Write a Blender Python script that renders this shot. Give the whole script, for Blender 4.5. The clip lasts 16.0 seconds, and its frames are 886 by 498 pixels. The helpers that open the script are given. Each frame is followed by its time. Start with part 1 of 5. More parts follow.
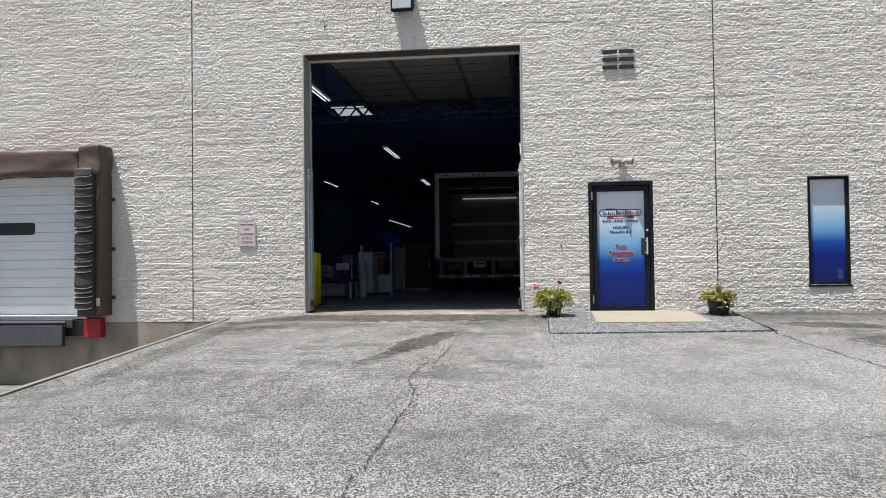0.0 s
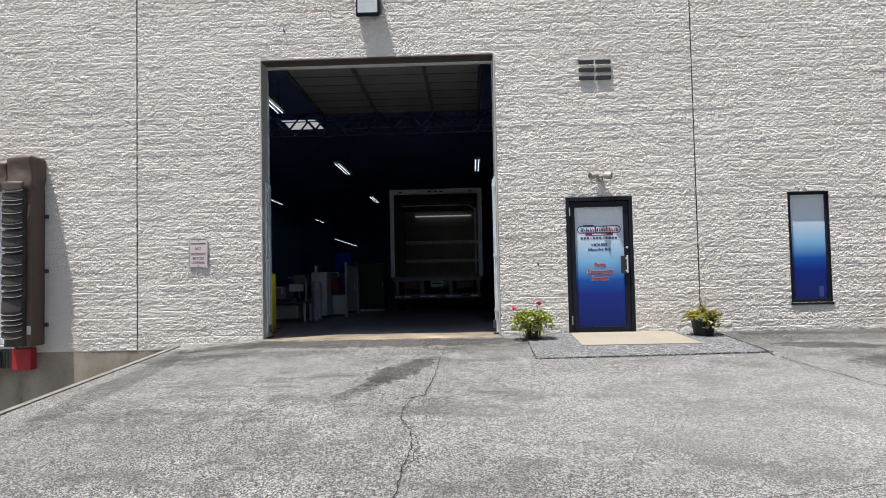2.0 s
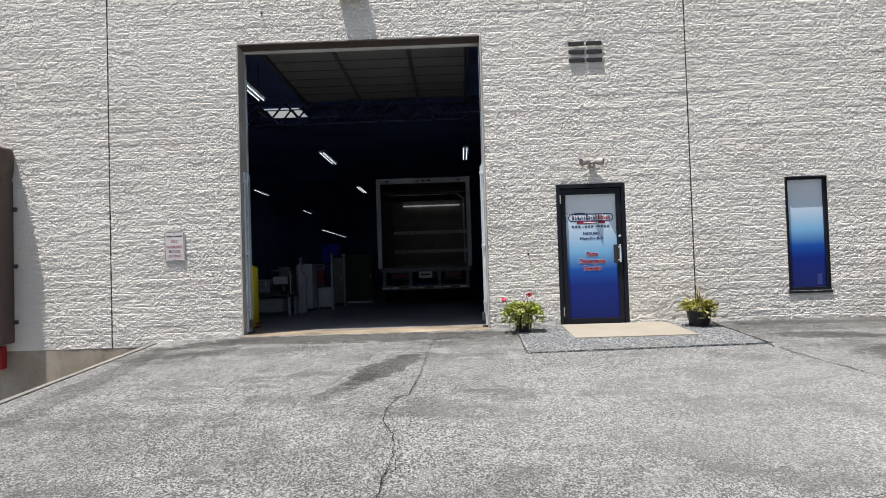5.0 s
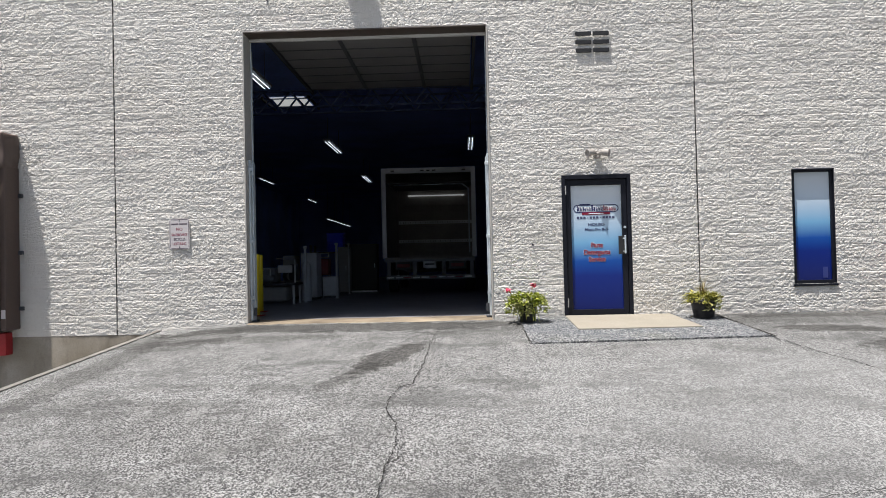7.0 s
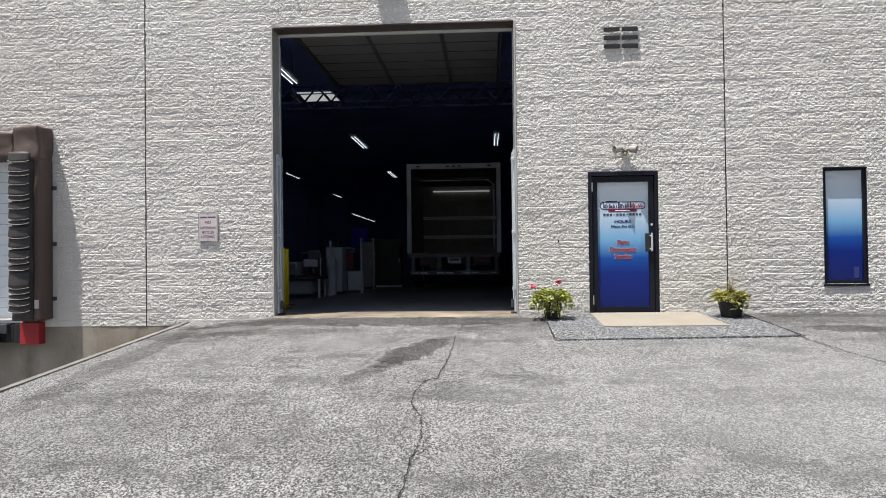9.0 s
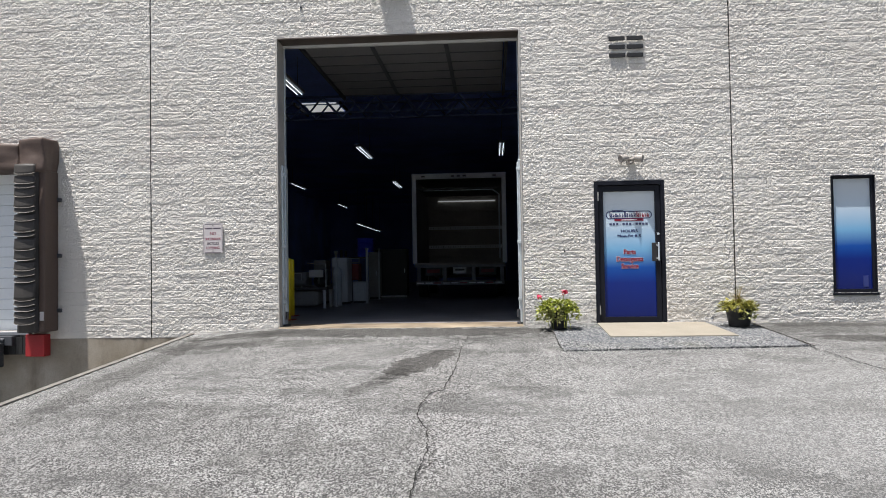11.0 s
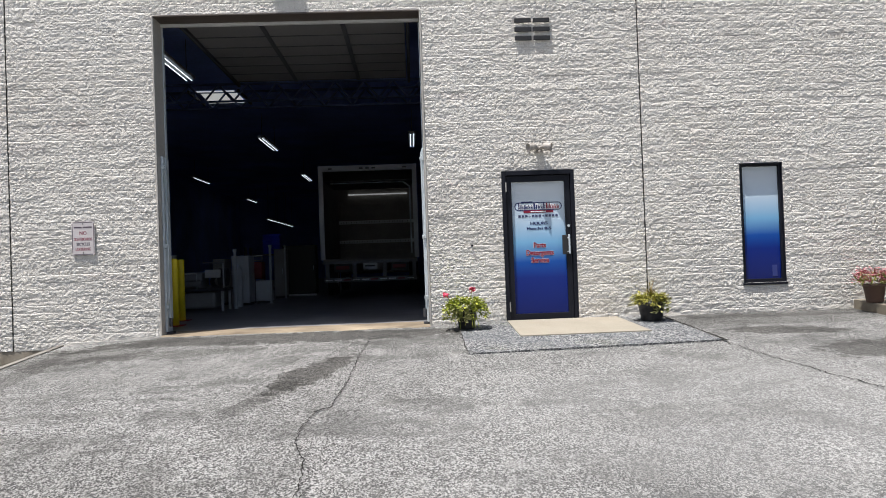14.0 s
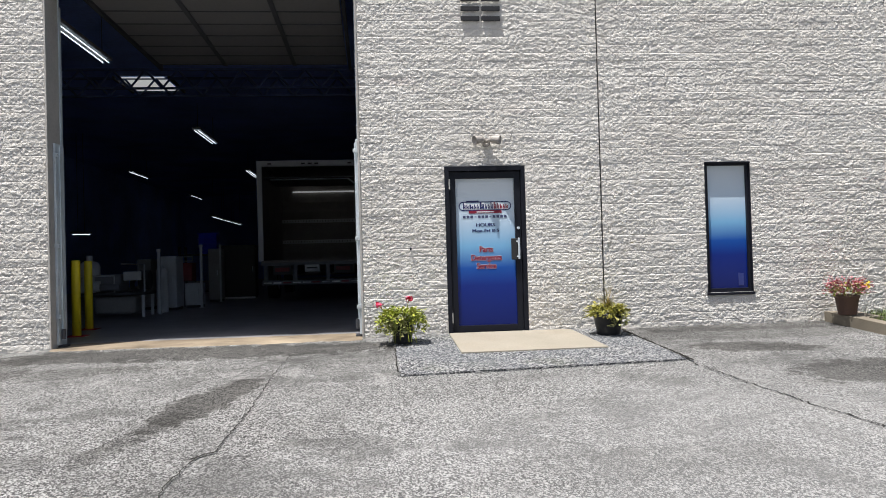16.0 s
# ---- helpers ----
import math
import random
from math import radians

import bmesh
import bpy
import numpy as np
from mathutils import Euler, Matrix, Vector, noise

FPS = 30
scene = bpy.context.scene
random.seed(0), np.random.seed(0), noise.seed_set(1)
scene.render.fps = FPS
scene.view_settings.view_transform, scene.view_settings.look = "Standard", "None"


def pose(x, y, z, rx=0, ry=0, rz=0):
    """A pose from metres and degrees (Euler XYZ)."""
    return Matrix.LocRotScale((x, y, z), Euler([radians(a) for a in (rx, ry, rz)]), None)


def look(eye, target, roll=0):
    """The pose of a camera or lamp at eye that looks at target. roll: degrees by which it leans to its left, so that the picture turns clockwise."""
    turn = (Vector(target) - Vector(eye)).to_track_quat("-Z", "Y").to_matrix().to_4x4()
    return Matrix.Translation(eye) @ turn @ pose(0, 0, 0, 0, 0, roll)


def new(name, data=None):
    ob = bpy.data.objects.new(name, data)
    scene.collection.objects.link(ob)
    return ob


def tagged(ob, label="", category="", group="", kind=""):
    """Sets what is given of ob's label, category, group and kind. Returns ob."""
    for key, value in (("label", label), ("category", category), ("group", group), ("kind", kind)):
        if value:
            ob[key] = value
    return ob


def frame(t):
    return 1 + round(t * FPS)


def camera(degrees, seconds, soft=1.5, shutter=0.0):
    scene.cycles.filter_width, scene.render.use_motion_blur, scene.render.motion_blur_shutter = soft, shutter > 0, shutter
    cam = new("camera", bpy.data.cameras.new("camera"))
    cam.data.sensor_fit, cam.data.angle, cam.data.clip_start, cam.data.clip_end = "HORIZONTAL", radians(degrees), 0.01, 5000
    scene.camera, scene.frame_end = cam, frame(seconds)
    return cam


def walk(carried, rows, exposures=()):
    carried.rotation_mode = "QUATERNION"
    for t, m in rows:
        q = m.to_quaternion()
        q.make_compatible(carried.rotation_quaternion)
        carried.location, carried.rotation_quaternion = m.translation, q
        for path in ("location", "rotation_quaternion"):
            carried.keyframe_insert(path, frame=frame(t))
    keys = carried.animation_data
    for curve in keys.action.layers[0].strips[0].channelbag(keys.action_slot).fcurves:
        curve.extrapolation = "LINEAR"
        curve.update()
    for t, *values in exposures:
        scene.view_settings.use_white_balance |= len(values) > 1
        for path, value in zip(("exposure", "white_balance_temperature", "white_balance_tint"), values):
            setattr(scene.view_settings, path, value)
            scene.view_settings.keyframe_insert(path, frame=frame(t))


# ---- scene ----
cam = camera(61.7, 16.0, soft=0.95)
PATH = [
    (0, (0.01, 0.018, 1.542), (-0.222, 2.004, 1.588), -0.7),
    (0.5, (-0.164, 0.212, 1.568), (-0.349, 2.202, 1.628), -0.9),
    (1, (-0.295, 0.385, 1.556), (-0.436, 2.378, 1.627), -1.1),
    (1.5, (-0.448, 0.529, 1.58), (-0.551, 2.525, 1.663), -1.1),
    (2, (-0.557, 0.727, 1.578), (-0.624, 2.724, 1.672), -1.2),
    (2.5, (-0.568, 0.906, 1.603), (-0.612, 2.903, 1.706), -1.2),
    (3, (-0.552, 1.042, 1.619), (-0.583, 3.039, 1.726), -1.2),
    (3.5, (-0.541, 1.115, 1.609), (-0.57, 3.112, 1.714), -1.3),
    (4, (-0.526, 1.136, 1.602), (-0.559, 3.133, 1.697), -1.4),
    (4.5, (-0.522, 1.143, 1.6), (-0.559, 3.141, 1.681), -1.7),
    (5, (-0.518, 1.142, 1.602), (-0.559, 3.14, 1.668), -1.8),
    (7.5, (-0.516, 1.152, 1.601), (-0.581, 3.15, 1.639), -1.0),
    (8, (-0.529, 1.153, 1.593), (-0.611, 3.151, 1.628), -0.6),
    (8.5, (-0.536, 1.13, 1.592), (-0.643, 3.127, 1.62), -0.5),
    (11, (-0.539, 1.175, 1.603), (-0.672, 3.17, 1.659), -0.9),
    (11.5, (-0.59, 1.241, 1.614), (-0.715, 3.236, 1.678), -1.4),
    (12, (-0.666, 1.381, 1.637), (-0.769, 3.377, 1.706), -1.8),
    (12.5, (-0.654, 1.484, 1.637), (-0.719, 3.482, 1.703), -2.2),
    (13, (-0.445, 1.634, 1.655), (-0.459, 3.633, 1.711), -2.3),
    (13.5, (-0.315, 1.756, 1.664), (-0.273, 3.755, 1.707), -2.2),
    (14, (-0.307, 1.912, 1.652), (-0.225, 3.91, 1.684), -2.1),
    (14.5, (-0.341, 2.151, 1.69), (-0.225, 4.147, 1.721), -1.9),
    (15, (-0.248, 2.412, 1.685), (-0.1, 4.406, 1.716), -1.9),
    (15.5, (-0.071, 2.686, 1.717), (0.106, 4.678, 1.747), -1.8),
    (16, (0.026, 2.997, 1.711), (0.22, 4.987, 1.739), -1.6),
]
walk(cam, [(t, look(eye, target, roll)) for t, eye, target, roll in PATH])

# ---- sun, sky ----
TO_SUN = Vector((-1.22, -1.0, 5.3)).normalized()
world = bpy.data.worlds.new("sky")
scene.world = world
world.use_nodes = True
wn = world.node_tree.nodes
sky = wn.new("ShaderNodeTexSky")
sky.sky_type, sky.sun_disc = "NISHITA", False
sky.sun_elevation, sky.sun_rotation = math.asin(TO_SUN.z), math.atan2(TO_SUN.x, TO_SUN.y)
sky.dust_density = 3.4
world.node_tree.links.new(sky.outputs[0], wn["Background"].inputs[0])
wn["Background"].inputs[1].default_value = 0.075
sun = new("sun", bpy.data.lights.new("sun", "SUN"))
sun.data.energy, sun.data.angle, sun.data.color = 5.0, radians(0.5), (1.0, 0.972, 0.93)
sun.matrix_world = look(TO_SUN * 40, (0, 0, 0))
scene.view_settings.exposure = 0.6


# ---- materials ----
class Nodes:
    """A short way to write node materials."""

    def __init__(self, name):
        self.m = bpy.data.materials.new(name)
        self.m.use_nodes = True
        self.t = self.m.node_tree
        self.bsdf = self.t.nodes["Principled BSDF"]

    def n(self, kind, **put):
        node = self.t.nodes.new("ShaderNode" + kind)
        for key, value in put.items():
            sock = node.inputs[int(key[1:])] if key[0] == "i" and key[1:].isdigit() else None
            if sock is None:
                sock = node.inputs[key.replace("_", " ")]
            if isinstance(value, bpy.types.NodeSocket):
                self.t.links.new(value, sock)
            else:
                sock.default_value = value
        return node

    def coord(self, which="Object"):
        return self.t.nodes.new("ShaderNodeTexCoord").outputs[which]

    def noise(self, scale, vec=None, detail=4.0, rough=0.55):
        node = self.n("TexNoise", Scale=scale, Detail=detail, Roughness=rough)
        if vec is not None:
            self.t.links.new(vec, node.inputs["Vector"])
        return node.outputs["Fac"]

    def cells(self, scale, vec=None, out="Color"):
        node = self.n("TexVoronoi", Scale=scale)
        if vec is not None:
            self.t.links.new(vec, node.inputs["Vector"])
        return node.outputs[out]

    def scaled(self, vec, size=(1, 1, 1), at=(0, 0, 0), turn=(0, 0, 0)):
        node = self.n("Mapping", Vector=vec, Location=at, Rotation=turn, Scale=size)
        return node.outputs[0]

    def math(self, op, a, b=0.0, clamp=False):
        node = self.n("Math", i0=a, i1=b)
        node.operation, node.use_clamp = op, clamp
        return node.outputs[0]

    def ramp(self, fac, *stops, smooth=False):
        node = self.n("ValToRGB", Fac=fac)
        node.color_ramp.interpolation = "EASE" if smooth else "LINEAR"
        e = node.color_ramp.elements
        while len(e) < len(stops):
            e.new(0.5)
        for el, (pos, col) in zip(e, stops):
            el.position = pos
            el.color = (col, col, col, 1) if not isinstance(col, tuple) else (*col, 1)
        return node.outputs["Color"]

    def mix(self, fac, a, b, kind="MIX"):
        node = self.t.nodes.new("ShaderNodeMix")
        node.data_type, node.blend_type = "RGBA", kind
        for sock, value in ((node.inputs[0], fac), (node.inputs[6], a), (node.inputs[7], b)):
            if isinstance(value, bpy.types.NodeSocket):
                self.t.links.new(value, sock)
            elif sock == node.inputs[0]:
                sock.default_value = value
            else:
                sock.default_value = (*value, 1) if isinstance(value, tuple) else (value, value, value, 1)
        return node.outputs[2]

    def bump(self, height, strength=0.3, dist=0.01):
        node = self.n("Bump", Height=height, Strength=strength, Distance=dist)
        self.t.links.new(node.outputs[0], self.bsdf.inputs["Normal"])

    def done(self, color, rough=0.6, metal=0.0, spec=0.5):
        for key, value in (("Base Color", color), ("Roughness", rough), ("Metallic", metal), ("Specular IOR Level", spec)):
            sock = self.bsdf.inputs[key]
            if isinstance(value, bpy.types.NodeSocket):
                self.t.links.new(value, sock)
            elif key == "Base Color":
                sock.default_value = (*value, 1)
            else:
                sock.default_value = value
        return self.m


def plain(name, color, rough=0.5, metal=0.0, vary=0.18, scale=9.0, bump=0.06, spec=0.5):
    """Paint, plastic, metal or rubber with slight dirt at two scales."""
    k = Nodes(name)
    c = k.coord()
    big, fine = k.noise(scale * 0.25, c), k.noise(scale * 6, c, 3.0)
    mixed = k.math("ADD", k.math("MULTIPLY", big, 0.65), k.math("MULTIPLY", fine, 0.35))
    dark = tuple(v * (1 - vary) for v in color)
    light = tuple(min(1.0, v * (1 + vary)) for v in color)
    col = k.ramp(mixed, (0.3, dark), (0.7, light))
    k.bump(fine, bump, 0.004)
    return k.done(col, k.ramp(big, (0.3, max(0.02, rough - 0.08)), (0.7, min(1.0, rough + 0.1))), metal, spec)


def block_paint():
    k = Nodes("painted_split_block")
    g = k.t.nodes.new("ShaderNodeNewGeometry")
    pos = g.outputs["Position"]
    big = k.noise(0.55, k.scaled(pos, (1, 1, 1.6)), 5.0)
    mid = k.noise(5.0, pos, 4.0)
    fine = k.noise(70.0, pos, 4.0, 0.7)
    base = k.ramp(big, (0.32, (0.775, 0.736, 0.681)), (0.68, (0.862, 0.830, 0.776)))
    dust = k.ramp(mid, (0.56, 0.0), (0.78, 0.4))
    col = k.mix(dust, base, (0.55, 0.50, 0.455))
    pink = k.ramp(k.noise(1.1, k.scaled(pos, (0.5, 1, 3.0), (3, 0, 1))), (0.66, 0.0), (0.78, 0.3))
    col = k.mix(pink, col, (0.72, 0.56, 0.53))
    pits = k.ramp(fine, (0.28, 1.0), (0.4, 0.0))
    col = k.mix(k.math("MULTIPLY", pits, 0.35), col, (0.38, 0.36, 0.34))
    k.bump(k.math("ADD", k.noise(58.0, pos, 5.0, 0.7), k.math("MULTIPLY", k.noise(120.0, pos, 3.0, 0.6), 0.8)), 0.95, 0.021)
    return k.done(col, 0.85, 0.0, 0.25)


def blot(k, pos, at, half, turn, edge=0.35, wobble=0.6, scale=3.0):
    """A soft-edged mask for stains, worn areas and painted shadows: 1 inside, 0 outside."""
    v = k.n("VectorMath", i0=pos, i1=(*at, 0.0))
    v.operation = "SUBTRACT"
    r = k.n("VectorRotate", Vector=v.outputs[0], Angle=-turn)
    r.rotation_type = "Z_AXIS"
    flat = k.n("VectorMath", i0=r.outputs[0], i1=(1 / half[0], 1 / half[1], 0.0))
    flat.operation = "MULTIPLY"
    size = k.n("VectorMath", i0=flat.outputs[0])
    size.operation = "LENGTH"
    d = k.math("ADD", size.outputs["Value"], k.math("MULTIPLY", k.math("SUBTRACT", k.noise(scale, pos, 5.0, 0.6), 0.5), wobble * 2))
    return k.ramp(d, (1 - edge, 1.0), (1.0, 0.0))


def asphalt():
    k = Nodes("weathered_asphalt")
    g = k.t.nodes.new("ShaderNodeNewGeometry")
    pos = g.outputs["Position"]
    laid = k.scaled(pos, (1.0, 0.68, 1.0))
    stones = k.cells(150.0, laid)
    sep = k.n("SeparateColor", Color=stones).outputs[0]
    grain = k.noise(240.0, pos, 3.0, 0.7)
    speck = k.math("ADD", k.math("MULTIPLY", sep, 0.68), k.math("MULTIPLY", grain, 0.32))
    col = k.ramp(speck, (0.27, (0.020, 0.020, 0.021)), (0.48, (0.135, 0.135, 0.133)), (0.71, (0.42, 0.418, 0.410)))
    big = k.n("SeparateColor", Color=k.cells(98.0, laid))
    col = k.mix(k.ramp(big.outputs[0], (0.72, 0.0), (0.78, 0.68)), col, (0.50, 0.497, 0.487))
    col = k.mix(k.ramp(big.outputs[1], (0.72, 0.0), (0.80, 0.8)), col, (0.035, 0.035, 0.037))
    worn = k.noise(0.5, k.scaled(pos, (1.0, 0.7, 1.0), (0, 0, 0), (0, 0, 0.5)), 6.0, 0.62)
    col = k.mix(k.ramp(worn, (0.36, 0.38), (0.6, 0.0)), col, (0.075, 0.074, 0.072))
    streak = k.noise(1.0, k.scaled(pos, (0.9, 1.7, 1.0), (2, 1, 0), (0, 0, -0.75)), 6.0, 0.65)
    col = k.mix(k.ramp(streak, (0.53, 0.0), (0.62, 0.5)), col, (0.062, 0.061, 0.06))
    flow = k.noise(1.7, k.scaled(pos, (1.5, 0.8, 1.0), (5, 3, 0), (0, 0, 0.55)), 7.0, 0.7)
    col = k.mix(k.ramp(flow, (0.54, 0.0), (0.63, 0.34)), col, (0.075, 0.073, 0.07))
    col = k.mix(k.ramp(flow, (0.34, 0.3), (0.44, 0.0)), col, (0.37, 0.365, 0.355))
    patch = k.noise(2.6, pos, 5.0, 0.6)
    col = k.mix(k.ramp(patch, (0.58, 0.0), (0.8, 0.3)), col, (0.24, 0.235, 0.22))
    bare = blot(k, pos, (2.9, 7.2), (3.8, 3.0), 0.0, 0.6, 0.5, 1.2)
    col = k.mix(k.math("MULTIPLY", bare, 0.24), col, (0.36, 0.36, 0.36))
    # dark stains, plus tree shadows painted in at (4.55, 9.4) and (4.15, 10.7)
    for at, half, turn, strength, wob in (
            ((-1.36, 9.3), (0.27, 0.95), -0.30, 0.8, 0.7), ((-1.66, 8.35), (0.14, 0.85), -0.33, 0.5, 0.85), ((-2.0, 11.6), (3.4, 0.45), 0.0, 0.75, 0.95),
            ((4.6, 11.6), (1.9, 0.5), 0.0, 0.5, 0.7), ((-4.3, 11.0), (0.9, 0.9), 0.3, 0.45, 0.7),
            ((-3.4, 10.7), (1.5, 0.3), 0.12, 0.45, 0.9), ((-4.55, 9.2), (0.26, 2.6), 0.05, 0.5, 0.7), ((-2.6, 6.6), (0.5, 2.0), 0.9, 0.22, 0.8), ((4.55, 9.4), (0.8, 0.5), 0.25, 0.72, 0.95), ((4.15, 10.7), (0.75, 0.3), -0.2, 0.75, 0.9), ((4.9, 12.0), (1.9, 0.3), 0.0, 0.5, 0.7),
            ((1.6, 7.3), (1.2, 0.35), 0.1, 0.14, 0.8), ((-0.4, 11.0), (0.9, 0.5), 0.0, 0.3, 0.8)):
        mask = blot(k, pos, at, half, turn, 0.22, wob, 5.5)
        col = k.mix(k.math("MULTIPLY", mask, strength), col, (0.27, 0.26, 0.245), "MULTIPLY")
    k.bump(k.math("ADD", k.cells(140.0, pos, "Distance"), k.math("MULTIPLY", grain, 0.6)), 0.75, 0.012)
    return k.done(col, k.ramp(worn, (0.3, 0.75), (0.7, 0.95)), 0.0, 0.3)


def coarse_patch():
    k = Nodes("coarse_stone_asphalt")
    pos = k.t.nodes.new("ShaderNodeNewGeometry").outputs["Position"]
    sep = k.n("SeparateColor", Color=k.cells(74.0, k.scaled(pos, (1.0, 0.7, 1.0))))
    col = k.ramp(sep.outputs[0], (0.18, (0.020, 0.023, 0.028)), (0.5, (0.112, 0.118, 0.126)), (0.84, (0.43, 0.43, 0.425)))
    col = k.mix(k.ramp(k.noise(1.6, pos, 4.0), (0.4, 0.35), (0.65, 0.0)), col, (0.11, 0.12, 0.14))
    moss = k.ramp(k.noise(1.1, k.scaled(pos, (1, 1, 1), (4, 2, 0)), 4.0), (0.62, 0.0), (0.75, 0.25))
    col = k.mix(moss, col, (0.16, 0.17, 0.10))
    k.bump(k.cells(58.0, pos, "Distance"), 0.9, 0.02)
    return k.done(col, 0.85, 0.0, 0.3)


def concrete(name, light, dark, stain=(0.2, 0.16, 0.12), amount=0.4, rough=0.8):
    k = Nodes(name)
    pos = k.t.nodes.new("ShaderNodeNewGeometry").outputs["Position"]
    big, fine = k.noise(1.3, pos, 6.0, 0.6), k.noise(60.0, pos, 4.0, 0.7)
    col = k.ramp(big, (0.3, dark), (0.7, light))
    col = k.mix(k.ramp(k.noise(2.4, k.scaled(pos, (1, 1, 0.35)), 5.0), (0.5, 0.0), (0.75, amount)), col, stain)
    col = k.mix(k.ramp(fine, (0.35, 0.25), (0.55, 0.0)), col, tuple(v * 0.5 for v in dark))
    k.bump(k.math("ADD", fine, big), 0.35, 0.006)
    return k.done(col, rough, 0.0, 0.35)


def film(name):
    """Printed window film: pale grey at the top, sky blue, deep blue below."""
    k = Nodes(name)
    gen = k.coord("Generated")
    z = k.n("SeparateXYZ", Vector=gen).outputs[2]
    z = k.math("ADD", z, k.math("MULTIPLY", k.math("SUBTRACT", k.noise(3.0, gen), 0.5), 0.02))
    col = k.ramp(z, (0.02, (0.004, 0.012, 0.12)), (0.27, (0.005, 0.022, 0.20)), (0.39, (0.012, 0.08, 0.36)),
                 (0.54, (0.19, 0.42, 0.66)), (0.73, (0.50, 0.62, 0.74)), (0.95, (0.62, 0.67, 0.71)))
    k.bump(k.noise(2.0, gen, 2.0), 0.02, 0.01)
    return k.done(col, 0.10, 0.0, 0.3)


def glowing(name, color, strength):
    k = Nodes(name)
    k.bsdf.inputs["Emission Color"].default_value = (*color, 1)
    k.bsdf.inputs["Emission Strength"].default_value = strength
    return k.done(color, 0.4)


def leafy(name, dark, light):
    k = Nodes(name)
    g = k.t.nodes.new("ShaderNodeNewGeometry")
    col = k.ramp(g.outputs["Random Per Island"], (0.0, dark), (1.0, light))
    k.bsdf.inputs["Transmission Weight"].default_value = 0.0
    k.bsdf.inputs["Subsurface Weight"].default_value = 0.0
    return k.done(col, 0.45, 0.0, 0.4)


BLOCK = block_paint()
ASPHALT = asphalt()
PATCH = coarse_patch()
TAN = concrete("sandy_concrete", (0.31, 0.28, 0.23), (0.26, 0.235, 0.19), (0.24, 0.2, 0.15), 0.35)
APRON = concrete("worn_brown_concrete", (0.36, 0.295, 0.215), (0.14, 0.108, 0.075), (0.07, 0.055, 0.042), 0.85)
FOUND = concrete("stained_concrete", (0.40, 0.36, 0.305), (0.24, 0.205, 0.155), (0.09, 0.068, 0.042), 0.85)
KERB = concrete("pale_concrete", (0.24, 0.21, 0.165), (0.15, 0.13, 0.10), (0.2, 0.17, 0.13), 0.4)
FLOOR = concrete("sealed_shop_floor", (0.28, 0.283, 0.30), (0.175, 0.178, 0.19), (0.03, 0.03, 0.03), 0.5, 0.35)
RIM = concrete("grey_kerb_concrete", (0.23, 0.218, 0.198), (0.13, 0.122, 0.11), (0.06, 0.055, 0.05), 0.6)
TAR = plain("tar", (0.022, 0.021, 0.019), 0.9, vary=0.4, scale=30, bump=0.4, spec=0.1)
BRONZE = plain("dark_bronze_metal", (0.008, 0.009, 0.015), 0.45, vary=0.25, spec=0.25)
BLACK = plain("black_plastic", (0.016, 0.016, 0.017), 0.5, vary=0.3)
STEEL = plain("grey_painted_steel", (0.30, 0.295, 0.285), 0.5, vary=0.25, scale=5)
JAMB = plain("grey_brown_steel_paint", (0.43, 0.41, 0.38), 0.55, vary=0.25, scale=5)
GALV = plain("galvanised_steel", (0.58, 0.64, 0.68), 0.38, 0.25, vary=0.25, scale=14)
YELLOW = plain("yellow_safety_paint", (0.85, 0.66, 0.02), 0.45, vary=0.2)
BROWN = plain("brown_vinyl_fabric", (0.085, 0.057, 0.046), 0.6, vary=0.25, scale=7, bump=0.25)
PAD = plain("black_worn_vinyl", (0.038, 0.034, 0.031), 0.6, vary=0.3, scale=7, bump=0.3)
DOORWHITE = plain("white_door_panel", (0.78, 0.82, 0.85), 0.45, vary=0.07, scale=4)
GROOVE = plain("grey_rib_paint", (0.50, 0.53, 0.56), 0.5, vary=0.1)
PANEL = plain("grey_door_panel", (0.175, 0.175, 0.178), 0.6, vary=0.12, scale=3)
RED = plain("red_rubber", (0.33, 0.016, 0.02), 0.55, vary=0.25)
DARKRED = plain("dark_red_enamel", (0.20, 0.02, 0.03), 0.5, vary=0.2)
LAMPGREY = plain("beige_cast_metal", (0.32, 0.295, 0.27), 0.5, vary=0.15)
DECKNAVY = plain("navy_joist_paint", (0.10, 0.14, 0.28), 0.85, vary=0.2, scale=2)
DARKWALL = plain("dark_shop_wall", (0.24, 0.34, 0.66), 0.85, vary=0.3, scale=2)
TRUCKGREY = plain("brushed_truck_aluminium", (0.50, 0.53, 0.55), 0.5, 0.0, vary=0.15)
TRUCKFRAME = plain("pale_truck_frame", (0.72, 0.74, 0.75), 0.45, vary=0.1)
TRUCKMID = plain("grey_chassis_paint", (0.21, 0.22, 0.24), 0.55, vary=0.25)
TRUCKDARK = plain("dark_truck_steel", (0.05, 0.053, 0.062), 0.6, vary=0.3)
PLYWOOD = plain("brown_plywood", (0.30, 0.28, 0.26), 0.7, vary=0.3, scale=4)
DIMGREY = plain("grey_cabinet_enamel", (0.56, 0.59, 0.62), 0.5, vary=0.25)
WHITE = plain("white_enamel", (0.55, 0.56, 0.56), 0.45, vary=0.12)
SIGNPALE = plain("white_reflective_tape", (0.86, 0.87, 0.87), 0.4, vary=0.05)
SIGNWHITE = plain("white_sign_face", (0.58, 0.54, 0.54), 0.4, vary=0.05)
SIGNRED = plain("faded_red_ink", (0.26, 0.07, 0.10), 0.5, vary=0.1)
SIGNDARK = plain("faded_dark_ink", (0.09, 0.07, 0.09), 0.5, vary=0.1)
